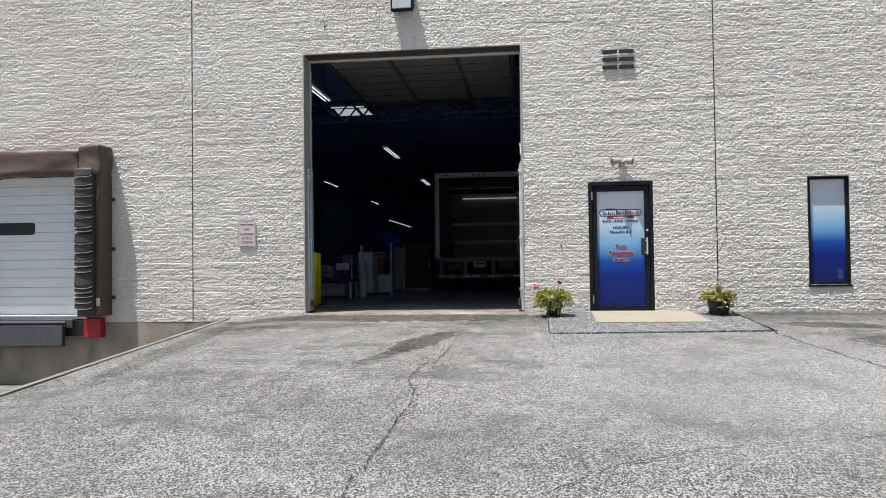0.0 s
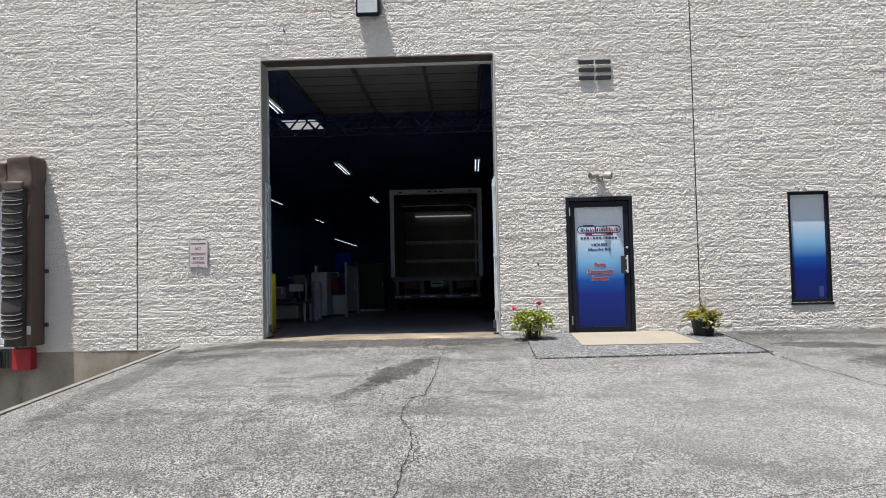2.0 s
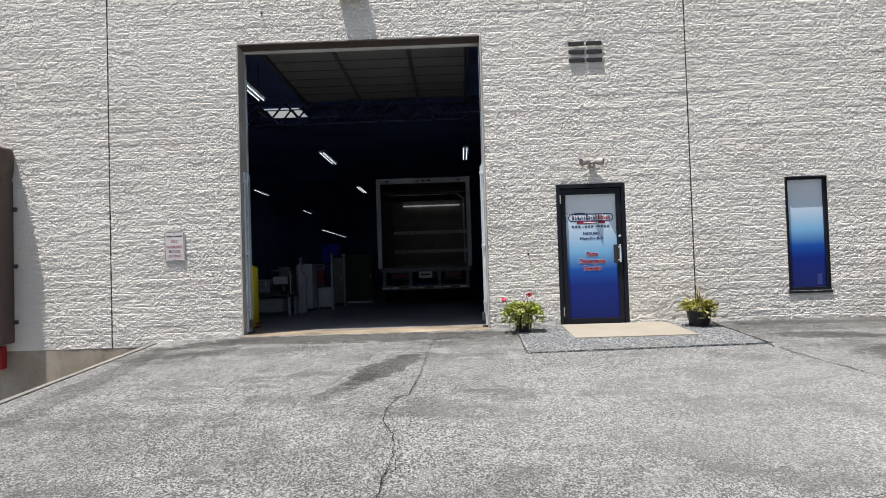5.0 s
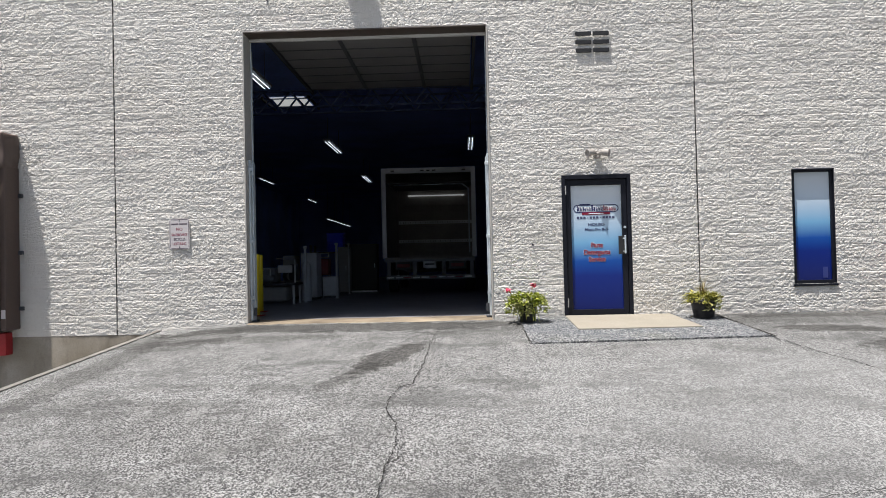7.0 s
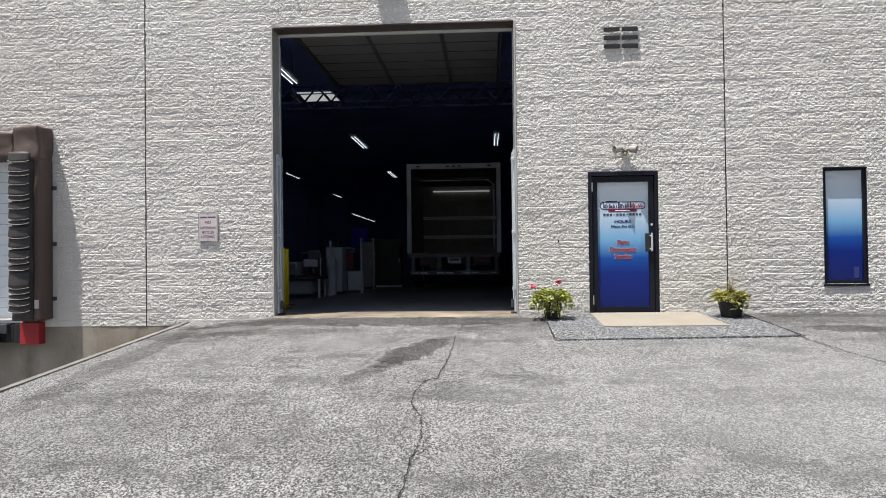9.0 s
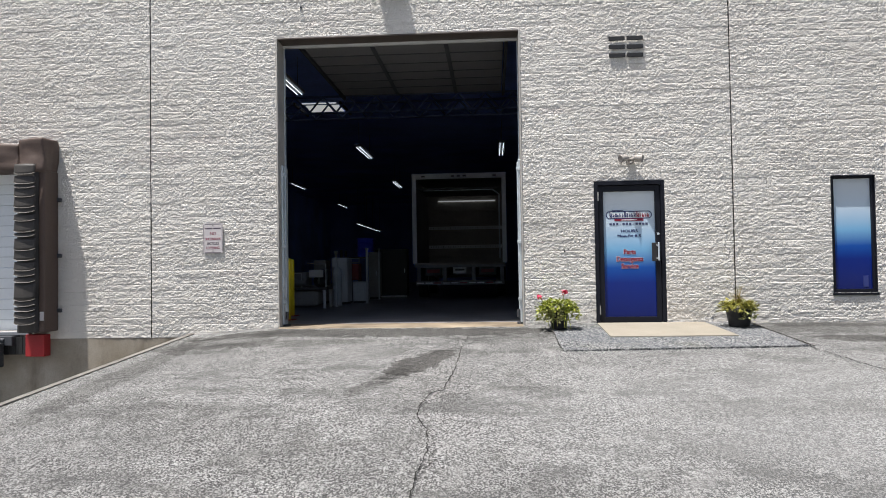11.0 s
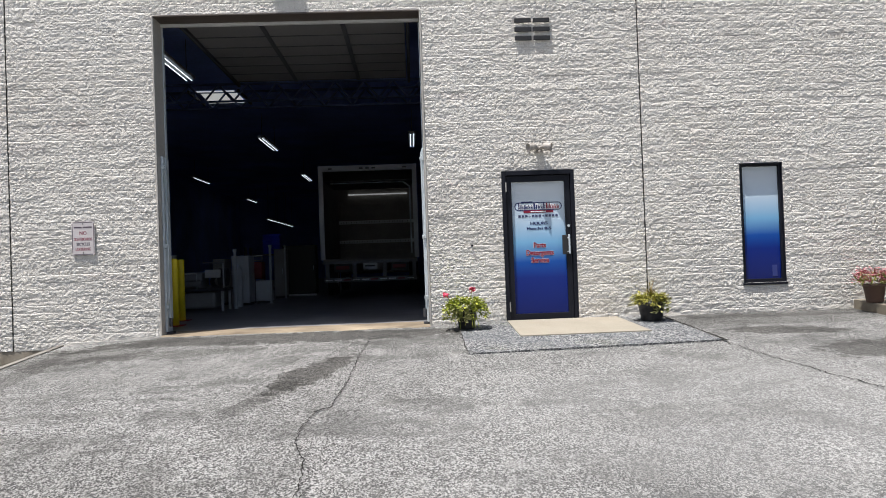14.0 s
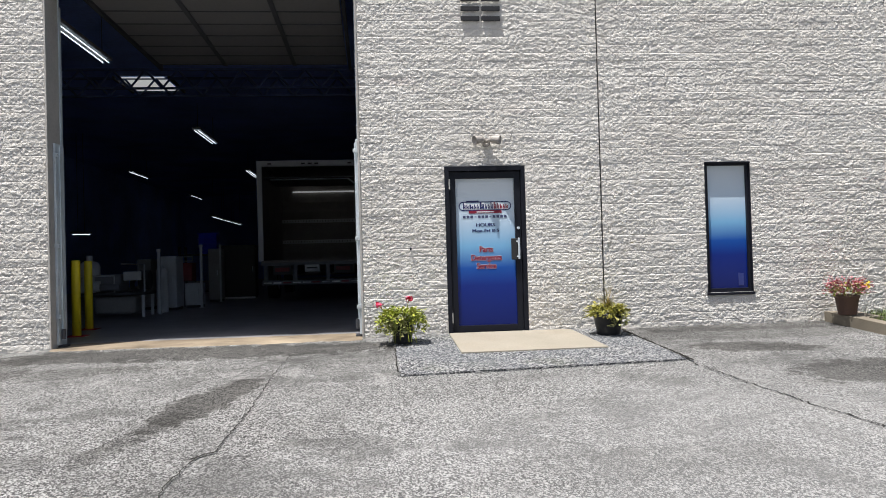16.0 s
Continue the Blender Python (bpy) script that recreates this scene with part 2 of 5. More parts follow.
BLUEPLASTIC = plain("blue_plastic", (0.018, 0.05, 0.65), 0.35, vary=0.15)
TERRA = plain("brown_clay_plastic", (0.10, 0.055, 0.04), 0.6, vary=0.25)
SOIL = plain("dark_soil", (0.03, 0.022, 0.016), 0.95, vary=0.4, scale=30, bump=0.6)
LENS = plain("milky_lens", (0.50, 0.53, 0.55), 0.25, vary=0.1)
FILM = film("blue_window_film")
INK_BLUE = plain("navy_print", (0.012, 0.02, 0.10), 0.4, vary=0.05)
INK_RED = plain("red_print", (0.22, 0.007, 0.03), 0.4, vary=0.05)
INK_GREY = plain("grey_blue_print", (0.05, 0.06, 0.13), 0.4, vary=0.05)
INK_WHITE = plain("white_print", (0.72, 0.74, 0.76), 0.4, vary=0.05)
TUBE = glowing("lit_tube", (0.84, 0.94, 1.0), 1.15)
CARGOLAMP = glowing("dim_strip_lamp", (0.92, 0.95, 0.97), 0.14)
SKYLIGHT = glowing("daylit_roof_panel", (0.92, 0.95, 0.93), 0.28)
LEAF = leafy("bright_green_leaf", (0.14, 0.19, 0.018), (0.44, 0.46, 0.07))
LEAF_Y = leafy("yellow_green_leaf", (0.12, 0.13, 0.02), (0.44, 0.40, 0.08))
LEAF_CREAM = leafy("cream_variegated_leaf", (0.22, 0.24, 0.06), (0.50, 0.48, 0.22))
LEAF_RED = leafy("reddish_grass_blade", (0.16, 0.10, 0.03), (0.30, 0.27, 0.07))
PETAL = leafy("red_petal", (0.5, 0.02, 0.07), (0.72, 0.09, 0.17))
PETAL_PINK = leafy("pink_petal", (0.28, 0.06, 0.08), (0.48, 0.18, 0.20))
PETAL_YELLOW = leafy("yellow_petal", (0.75, 0.5, 0.02), (0.85, 0.65, 0.05))
GRASS = leafy("lawn_grass", (0.04, 0.07, 0.012), (0.12, 0.16, 0.03))


# ---- mesh helpers ----
def part(name, bm, material, parent=None, label="", smooth=False):
    """Links a bmesh as one mesh object, under parent if one is given."""
    me = bpy.data.meshes.new(name)
    bm.normal_update()
    bm.to_mesh(me)
    bm.free()
    me.materials.append(material)
    if smooth:
        me.shade_smooth()
    ob = new(name, me)
    if parent is not None:
        ob.parent = parent
    if label:
        ob["label"] = label
    return ob


def thing(name, at, label, category, group="", kind=""):
    ob = new(name)
    ob.location = at
    ob.empty_display_size = 0.1
    return tagged(ob, label, category, group, kind)


def box(x0, y0, z0, x1, y1, z1, bevel=0.0, bm=None, seg=2):
    bm = bm or bmesh.new()
    made = bmesh.ops.create_cube(bm, size=1.0, matrix=Matrix.LocRotScale(((x0 + x1) / 2, (y0 + y1) / 2, (z0 + z1) / 2), None, (abs(x1 - x0), abs(y1 - y0), abs(z1 - z0))))
    if bevel:
        edges = list({e for v in made["verts"] for e in v.link_edges})
        bmesh.ops.bevel(bm, geom=edges, offset=bevel, segments=seg, profile=0.5, affect="EDGES")
    return bm


def rod(p, q, r, bm=None, seg=12, r2=None):
    bm = bm or bmesh.new()
    p, q = Vector(p), Vector(q)
    m = Matrix.Translation((p + q) / 2) @ (q - p).to_track_quat("Z", "Y").to_matrix().to_4x4()
    bmesh.ops.create_cone(bm, cap_ends=True, segments=seg, radius1=r, radius2=r if r2 is None else r2, depth=(q - p).length, matrix=m)
    return bm


def lathe(profile, seg=24, at=(0, 0, 0)):
    """A turned form from (radius, height) pairs."""
    bm = bmesh.new()
    rings = []
    for r, z in profile:
        rings.append([bm.verts.new((at[0] + r * math.cos(a), at[1] + r * math.sin(a), at[2] + z)) for a in (2 * math.pi * i / seg for i in range(seg))])
    for lo, hi in zip(rings, rings[1:]):
        for i in range(seg):
            bm.faces.new((lo[i], lo[(i + 1) % seg], hi[(i + 1) % seg], hi[i]))
    bm.faces.new(list(reversed(rings[0])))
    bm.faces.new(rings[-1])
    return bm


def letters(text, size, material, parent, at, name="lettering", squeeze=1.0, spread=((0.0, 0.0),)):
    """Raised lettering that faces -y, centred at the place given; spread thickens its strokes."""
    cu = bpy.data.curves.new(name, "FONT")
    cu.body, cu.size, cu.align_x, cu.align_y, cu.extrude = text, size, "CENTER", "CENTER", 0.0004
    tmp = bpy.data.objects.new(name, cu)
    scene.collection.objects.link(tmp)
    bpy.context.view_layer.update()
    one = bpy.data.meshes.new_from_object(tmp)
    bpy.data.objects.remove(tmp)
    bm = bmesh.new()
    for i, (dx, dz) in enumerate(spread):
        copy = one.copy()
        copy.transform(Matrix.Translation((at[0] + dx, at[1] - 0.00012 * i, at[2] + dz)) @ pose(0, 0, 0, 90, 0, 0) @ Matrix.Diagonal((squeeze, 1, 1, 1)))
        bm.from_mesh(copy)
    return part(name, bm, material, parent)


def mesh_of(name, verts, faces, material, parent=None, smooth=False):
    """A mesh object from arrays of vertices and quads."""
    me = bpy.data.meshes.new(name)
    faces = np.asarray(faces, dtype=np.int32)
    me.vertices.add(len(verts))
    me.vertices.foreach_set("co", np.asarray(verts, dtype=np.float32).ravel())
    me.loops.add(faces.size)
    me.loops.foreach_set("vertex_index", faces.ravel())
    me.polygons.add(len(faces))
    me.polygons.foreach_set("loop_start", np.arange(0, faces.size, faces.shape[1], dtype=np.int32))
    me.update(calc_edges=True)
    me.validate()
    me.materials.append(material)
    if smooth:
        me.shade_smooth()
    ob = new(name, me)
    if parent is not None:
        ob.parent = parent
    return ob


def grid_faces(nu, nv):
    i = np.arange((nu - 1) * (nv - 1))
    a = (i // (nu - 1)) * nu + i % (nu - 1)
    return np.stack([a, a + 1, a + nu + 1, a + nu], 1)


def lattice(ix, iy, seed):
    h = (ix.astype(np.int64) * 374761393 + iy.astype(np.int64) * 668265263 + seed * 1442695041) & 0x7FFFFFFF
    h = ((h ^ (h >> 13)) * 1274126177) & 0x7FFFFFFF
    return ((h ^ (h >> 16)) & 0xFFFF) / 65535.0


def value_noise(x, y, seed=0):
    ix, iy = np.floor(x), np.floor(y)
    fx, fy = x - ix, y - iy
    sx, sy = fx * fx * (3 - 2 * fx), fy * fy * (3 - 2 * fy)
    a, b = lattice(ix, iy, seed), lattice(ix + 1, iy, seed)
    c, d = lattice(ix, iy + 1, seed), lattice(ix + 1, iy + 1, seed)
    return (a * (1 - sx) + b * sx) * (1 - sy) + (c * (1 - sx) + d * sx) * sy


# ---- ground ----
WALL = 12.2          # the front of the block wall
FLOOR_Z = 0.775      # shop floor
EDGE = -5.05         # left edge of the ramp
SHOULDER = 0.075     # how far the ramp drops towards that edge


def ramp_z(y):
    return max(0.01 + 0.0625 * y, -0.45)


def build_ground():
    xs = np.unique(np.round(np.concatenate([-np.geomspace(11, 400, 14), np.linspace(-10.9, EDGE - 0.06, 20), [EDGE - 0.05, EDGE - 0.002, EDGE],
                                            np.linspace(EDGE + 0.1, 8, 110), np.geomspace(8.3, 400, 14)]), 4))
    ys = np.unique(np.round(np.concatenate([-np.geomspace(2.1, 400, 16), np.linspace(-2, 12.5, 120), np.geomspace(13, 420, 14)]), 4))
    X, Y = np.meshgrid(xs, ys)
    Z = np.maximum(0.01 + 0.0625 * np.minimum(Y, 12.3), -0.45) - 0.006
    Z = Z + 0.012 * (value_noise(X * 0.7, Y * 0.7, 3) - 0.5) * (np.abs(X) < 9)
    Z = np.where(Y > 12.4, 0.5, Z)
    # the ramp's left shoulder falls away to its kerb
    fall = np.clip((-3.7 - X) / (-3.7 - EDGE), 0, 1)
    Z = Z - SHOULDER * fall * fall * (3 - 2 * fall)
    Z = np.where(X < EDGE - 0.001, np.minimum(Z, -0.45), Z)
    verts = np.stack([X.ravel(), Y.ravel(), Z.ravel()], 1)
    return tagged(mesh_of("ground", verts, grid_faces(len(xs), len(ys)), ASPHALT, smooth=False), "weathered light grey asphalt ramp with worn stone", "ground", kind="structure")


build_ground()


def strip_along(name, points, width, material, parent, lift, wob, seed, label=""):
    """A jagged flat strip that follows the slope of the ramp."""
    rnd = random.Random(seed)
    bm = bmesh.new()
    pts = []
    for (ax, ay), (bx, by) in zip(points, points[1:]):
        n = max(2, int(math.hypot(bx - ax, by - ay) / 0.05))
        for i in range(n):
            f = i / n
            pts.append((ax + (bx - ax) * f + rnd.uniform(-wob, wob), ay + (by - ay) * f + rnd.uniform(-wob, wob)))
    pts.append(points[-1])
    rows = []
    for i, (x, y) in enumerate(pts):
        qx, qy = pts[min(i + 1, len(pts) - 1)]
        px, py = pts[max(i - 1, 0)]
        d = Vector((qx - px, qy - py, 0)).normalized()
        s = Vector((-d.y, d.x, 0)) * width * rnd.uniform(0.35, 1.0)
        rows.append([bm.verts.new((x + k * s.x, y + k * s.y, ramp_z(y + k * s.y) + lift)) for k in (-0.5, 0.5)])
    for a, b in zip(rows, rows[1:]):
        bm.faces.new((a[0], b[0], b[1], a[1]))
    return part(name, bm, material, parent, label)


cracks = thing("pavement_cracks", (0, 0, 0), "dark branching cracks in the grey asphalt", "crack", kind="structure")
strip_along("crack", [(-1.15, 3.2), (-1.05, 4.1), (-1.08, 4.42), (-1.01, 4.48), (-1.04, 4.73), (-1.02, 5.25), (-1.03, 5.6), (-1.0, 6.0), (-1.01, 6.37), (-1.04, 6.65), (-1.14, 6.97), (-1.17, 7.32), (-1.11, 7.85), (-1.01, 7.91), (-0.95, 9.0), (-0.93, 10.3), (-0.88, 11.2)], 0.010, TAR, cracks, 0.006, 0.010, 1)
strip_along("crack", [(-1.13, 7.80), (-1.06, 7.89), (-1.0, 7.93)], 0.03, TAR, cracks, 0.006, 0.01, 4)
strip_along("crack", [(-1.06, 5.7), (-0.98, 5.78), (-0.95, 6.1)], 0.008, TAR, cracks, 0.006, 0.02, 8)
strip_along("crack", [(-0.3, 3.6), (0.03, 4.15), (0.55, 4.7), (1.14, 5.06), (1.72, 5.21), (2.4, 5.41), (3.4, 5.6)], 0.010, TAR, cracks, 0.006, 0.012, 2)
strip_along("crack", [(3.12, 10.05), (3.22, 9.05), (3.34, 8.3), (3.47, 7.78), (3.7, 6.9)], 0.019, TAR, cracks, 0.006, 0.024, 3)


def sloped_slab(name, x0, x1, y0, y1, lift, depth, material, parent=None, nx=8, ny=6, ragged=0.0):
    bm = bmesh.new()
    rows = []
    for j in range(ny + 1):
        y = y0 + (y1 - y0) * j / ny
        frayed = ragged * noise.noise(Vector((y * 3.1, x0, 0))) + ragged * 0.6 * noise.noise(Vector((y * 11.0, x0, 2)))
        rows.append([bm.verts.new((x0 + (x1 - x0) * i / nx + frayed * (1 if i else 0.4), y, ramp_z(y) + lift + 0.2 * frayed)) for i in range(nx + 1)])
    faces = [bm.faces.new((a[i], a[i + 1], b[i + 1], b[i])) for a, b in zip(rows, rows[1:]) for i in range(nx)]
    r = bmesh.ops.extrude_face_region(bm, geom=faces)
    for v in r["geom"]:
        if isinstance(v, bmesh.types.BMVert):
            v.co.z -= depth
    bmesh.ops.recalc_face_normals(bm, faces=bm.faces)
    return part(name, bm, material, parent)


def corner_slab(name, fl, fr, bl, br, lift, depth, material, nx=10, ny=8):
    """A slab on the slope between four plan corners: front left and right, back left and right."""
    bm = bmesh.new()
    rows = []
    for j in range(ny + 1):
        v = j / ny
        row = []
        for i in range(nx + 1):
            u = i / nx
            x = (fl[0] * (1 - u) + fr[0] * u) * (1 - v) + (bl[0] * (1 - u) + br[0] * u) * v
            y = (fl[1] * (1 - u) + fr[1] * u) * (1 - v) + (bl[1] * (1 - u) + br[1] * u) * v
            row.append(bm.verts.new((x, y, ramp_z(y) + lift)))
        rows.append(row)
    faces = [bm.faces.new((p[i], p[i + 1], q[i + 1], q[i])) for p, q in zip(rows, rows[1:]) for i in range(nx)]
    for v in bmesh.ops.extrude_face_region(bm, geom=faces)["geom"]:
        if isinstance(v, bmesh.types.BMVert):
            v.co.z -= depth
    bmesh.ops.recalc_face_normals(bm, faces=bm.faces)
    return part(name, bm, material)


patch = tagged(corner_slab("pavement_patch", (0.27, 9.95), (3.13, 10.15), (0.27, 12.19), (3.14, 12.19), 0.010, 0.08, PATCH), "patch of coarse bluish grey stone asphalt before the office door", "pavement", kind="structure")
strip_along("seam", [(0.25, 12.1), (0.27, 11.2), (0.25, 10.1), (0.33, 9.935), (1.5, 10.02), (3.18, 10.13)], 0.015, TAR, patch, 0.014, 0.006, 5, "black tar seam")
strip_along("seam", [(3.17, 10.06), (3.15, 10.8), (3.12, 12.1)], 0.05, TAR, patch, 0.014, 0.008, 6, "black tar seam")
tagged(corner_slab("door_slab", (0.965, 10.88), (2.58, 10.89), (0.97, 12.17), (2.50, 12.17), 0.022, 0.1, TAN), "sandy tan concrete slab in front of the office door", "pavement", kind="structure")
kerb_edge = tagged(sloped_slab("ramp_kerb", EDGE - 0.088, EDGE - 0.01, -2.0, 12.17, 0.006 - SHOULDER, 0.30, RIM, nx=1, ny=180, ragged=0.022), "thin pale concrete kerb along the ramp edge", "kerb", kind="structure")
tagged(part("ramp_wall", box(EDGE - 0.085, -1.5, -0.5, EDGE - 0.012, 12.16, -0.02), FOUND), "concrete retaining wall beside the ramp", "wall", kind="structure")

# ---- the front wall ----
OPEN = (-3.78, -0.08, 0.60, 5.165)          # great doorway: x0 x1 z0 z1
DOOR = (0.966, 1.986, 0.60, 2.869)
WINDOW = (4.345, 4.96, 1.185, 2.876)
DOCK = (-10.16, -7.64, 0.76, 3.22)
OPENINGS = (OPEN, DOOR, WINDOW, DOCK)
JOINTS = (-5.75, 2.965)
LEFT, RIGHT, TOP = -12.0, 10.0, 7.0
COURSE, LENGTH, GAP = 0.1016, 0.4064, 0.0012
BASE = 0.636


def wall_with_holes(name, x0, x1, y0, y1, z0, z1, holes, material, parent=None):
    """A thick wall cut into cells round its openings."""
    xs = sorted({x0, x1, *(min(max(h[i], x0), x1) for h in holes for i in (0, 1))})
    zs = sorted({z0, z1, *(min(max(h[i], z0), z1) for h in holes for i in (2, 3))})
    bm = bmesh.new()
    grid = {}

    def solid(i, j):
        if not (0 <= i < len(xs) - 1 and 0 <= j < len(zs) - 1):
            return False
        cx, cz = (xs[i] + xs[i + 1]) / 2, (zs[j] + zs[j + 1]) / 2
        return not any(h[0] < cx < h[1] and h[2] < cz < h[3] for h in holes)

    def v(i, j, y):
        key = (i, j, y)
        if key not in grid:
            grid[key] = bm.verts.new((xs[i], y, zs[j]))
        return grid[key]

    for i in range(len(xs) - 1):
        for j in range(len(zs) - 1):
            if not solid(i, j):
                continue
            bm.faces.new((v(i, j, y0), v(i + 1, j, y0), v(i + 1, j + 1, y0), v(i, j + 1, y0)))
            bm.faces.new((v(i, j, y1), v(i, j + 1, y1), v(i + 1, j + 1, y1), v(i + 1, j, y1)))
            for di, dj, a, b in ((-1, 0, (i, j), (i, j + 1)), (1, 0, (i + 1, j + 1), (i + 1, j)), (0, -1, (i + 1, j), (i, j)), (0, 1, (i, j + 1), (i + 1, j + 1))):
                if not solid(i + di, j + dj):
                    bm.faces.new((v(*a, y0), v(*b, y0), v(*b, y1), v(*a, y1)))
    bmesh.ops.recalc_face_normals(bm, faces=bm.faces)
    return part(name, bm, material, parent)


front = tagged(wall_with_holes("wall_front", LEFT, RIGHT, WALL + 0.012, WALL + 0.30, BASE, TOP, OPENINGS, BLOCK), "painted off-white split-face block wall", "wall", kind="structure")
tagged(wall_with_holes("foundation_wall", LEFT, OPEN[0], WALL + 0.004, WALL + 0.30, -0.6, BASE, (), FOUND), "stained bare concrete foundation under the block wall", "wall", kind="structure")
for jx in JOINTS:
    part("joint_sealant", box(jx - 0.0048, WALL - 0.006, BASE, jx + 0.0048, WALL + 0.02, TOP), TAR, front, "dark vertical control joint")

# ---- building shell ----
HALL_X0, HALL_X1, HALL_Y1, ROOF = -11.8, 9.8, 52.0, 6.17
tagged(part("floor", box(HALL_X0, WALL + 0.62, FLOOR_Z - 0.2, HALL_X1, HALL_Y1, FLOOR_Z), FLOOR), "dark sealed concrete shop floor", "floor", kind="structure")


def broken_apron():
    """Threshold slab with a chipped front edge."""
    n, x0, x1 = 120, OPEN[0] + 0.026, OPEN[1] - 0.026
    bm = bmesh.new()
    rows = []
    for i in range(n + 1):
        x = x0 + (x1 - x0) * i / n
        chip = 0.05 * noise.noise(Vector((x * 2.2, 0, 0))) + 0.035 * noise.noise(Vector((x * 9, 3, 0)))
        y = 12.06 + chip
        rows.append([bm.verts.new(p) for p in ((x, y - 0.03, 0.60), (x, y - 0.015, FLOOR_Z - 0.03), (x, y + 0.025, FLOOR_Z - 0.008), (x, y + 0.09, FLOOR_Z - 0.001), (x, WALL + 0.618, FLOOR_Z - 0.001), (x, WALL + 0.618, 0.60))])
    for p, q in zip(rows, rows[1:]):
        for k in range(5):
            bm.faces.new((p[k], q[k], q[k + 1], p[k + 1]))
    bm.faces.new(rows[0])
    bm.faces.new(list(reversed(rows[-1])))
    bmesh.ops.recalc_face_normals(bm, faces=bm.faces)
    tagged(part("threshold_apron", bm, APRON), "worn tan concrete threshold of the great doorway", "floor", kind="structure")


broken_apron()
tagged(wall_with_holes("wall_left", HALL_X0 - 0.2, HALL_X0, WALL + 0.3, HALL_Y1, 0.4, TOP, (), DARKWALL), "dark inner wall of the hall", "wall", kind="structure")
tagged(wall_with_holes("wall_right", HALL_X1, HALL_X1 + 0.2, WALL + 0.3, HALL_Y1, 0.4, TOP, (), DARKWALL), "dark inner wall of the hall", "wall", kind="structure")
tagged(wall_with_holes("wall_back", HALL_X0 - 0.2, HALL_X1 + 0.2, HALL_Y1, HALL_Y1 + 0.2, 0.4, TOP, (), DARKWALL), "dark back wall of the hall", "wall", kind="structure")
tagged(wall_with_holes("wall_front_lining", HALL_X0, HALL_X1, WALL + 0.302, WALL + 0.32, FLOOR_Z, ROOF, OPENINGS, DARKWALL), "dark lining inside the front wall", "wall", kind="structure")
tagged(part("ceiling", box(HALL_X0 - 0.2, WALL + 0.3, ROOF, HALL_X1 + 0.2, HALL_Y1 + 0.2, ROOF + 0.2), DARKWALL), "dark steel deck ceiling", "ceiling", kind="structure")

BOLD = ((-0.0012, 0.0), (0.0012, 0.0))
WIDE = ((-0.003, 0.0), (0.0, 0.0008), (0.003, 0.0), (0.0, -0.0008))

# ---- great doorway ----
def rounded(x0, x1, z0, z1, y0, y1, r):
    """An upright plate with rounded corners."""
    bm = bmesh.new()
    ring = []
    for cx, cz, s in ((x1 - r, z1 - r, 0), (x0 + r, z1 - r, 1), (x0 + r, z0 + r, 2), (x1 - r, z0 + r, 3)):
        ring += [(cx + r * math.cos(math.pi / 2 * (s + k / 6)), cz + r * math.sin(math.pi / 2 * (s + k / 6))) for k in range(7)]
    a, b = ([bm.verts.new((x, y, z)) for x, z in ring] for y in (y0, y1))
    bm.faces.new(a)
    bm.faces.new(list(reversed(b)))
    for i in range(len(ring)):
        j = (i + 1) % len(ring)
        bm.faces.new((a[i], b[i], b[j], a[j]))
    bmesh.ops.recalc_face_normals(bm, faces=bm.faces)
    return bm


def doorway():
    x0, x1, top = OPEN[0], OPEN[1], OPEN[3]
    frame_ = thing("doorway_frame", ((x0 + x1) / 2, WALL, FLOOR_Z), "grey steel channel frame of the great doorway", "door frame", kind="structure")
    cx = (x0 + x1) / 2
    L, R, T = x0 - cx, x1 - cx, top - FLOOR_Z
    part("jamb", box(L, -0.012, -0.02, L + 0.022, 0.36, T, 0.004), JAMB, frame_)
    part("jamb", box(R - 0.022, -0.012, -0.02, R, 0.36, T, 0.004), JAMB, frame_)
    part("stop", box(L + 0.022, 0.345, -0.02, L + 0.036, 0.36, T - 0.05, 0.003), GALV, frame_)
    part("stop", box(R - 0.036, 0.345, -0.02, R - 0.022, 0.36, T - 0.05, 0.003), GALV, frame_)
    part("head", box(L + 0.022, -0.012, T - 0.022, R - 0.022, 0.36, T, 0.004), plain("brown_grey_primer", (0.075, 0.06, 0.05), 0.6), frame_)
    part("head", box(L + 0.022, 0.30, T - 0.06, R - 0.022, 0.36, T - 0.022, 0.004), WHITE, frame_)


doorway()


def door_track(x, side):
    tr = thing("door_track", (x, WALL + 0.23, FLOOR_Z), "galvanised steel guide track beside the great doorway", "door track", "tracks of the great doorway")
    s = side
    part("guard", box(0, -0.10, 0.03, s * 0.03, 0.09, 2.47, 0.006), GALV, tr)
    part("guard_face", box(s * 0.031, -0.01, 0.20, s * 0.045, 0.11, 2.44, 0.004), GALV, tr)
    part("rail", box(0, 0.135, 0, s * 0.008, 0.19, 4.2, 0.002), GALV, tr)
    for z in (0.35, 1.20, 2.30):
        part("bracket", box(0, -0.112, z, s * 0.06, -0.101, z + 0.05, 0.003), GALV, tr)
        part("bolt", rod((s * 0.048, -0.125, z + 0.025), (s * 0.048, -0.112, z + 0.025), 0.012), GALV, tr)
    part("foot", box(0, -0.06, 0.0, s * 0.08, 0.10, 0.028, 0.004), TRUCKDARK, tr)
    part("roller_stub", rod((s * 0.06, -0.04, 0.10), (s * 0.06, -0.04, 0.22), 0.022), TRUCKDARK, tr)


door_track(OPEN[0] + 0.024, 1)
door_track(OPEN[1] - 0.024, -1)


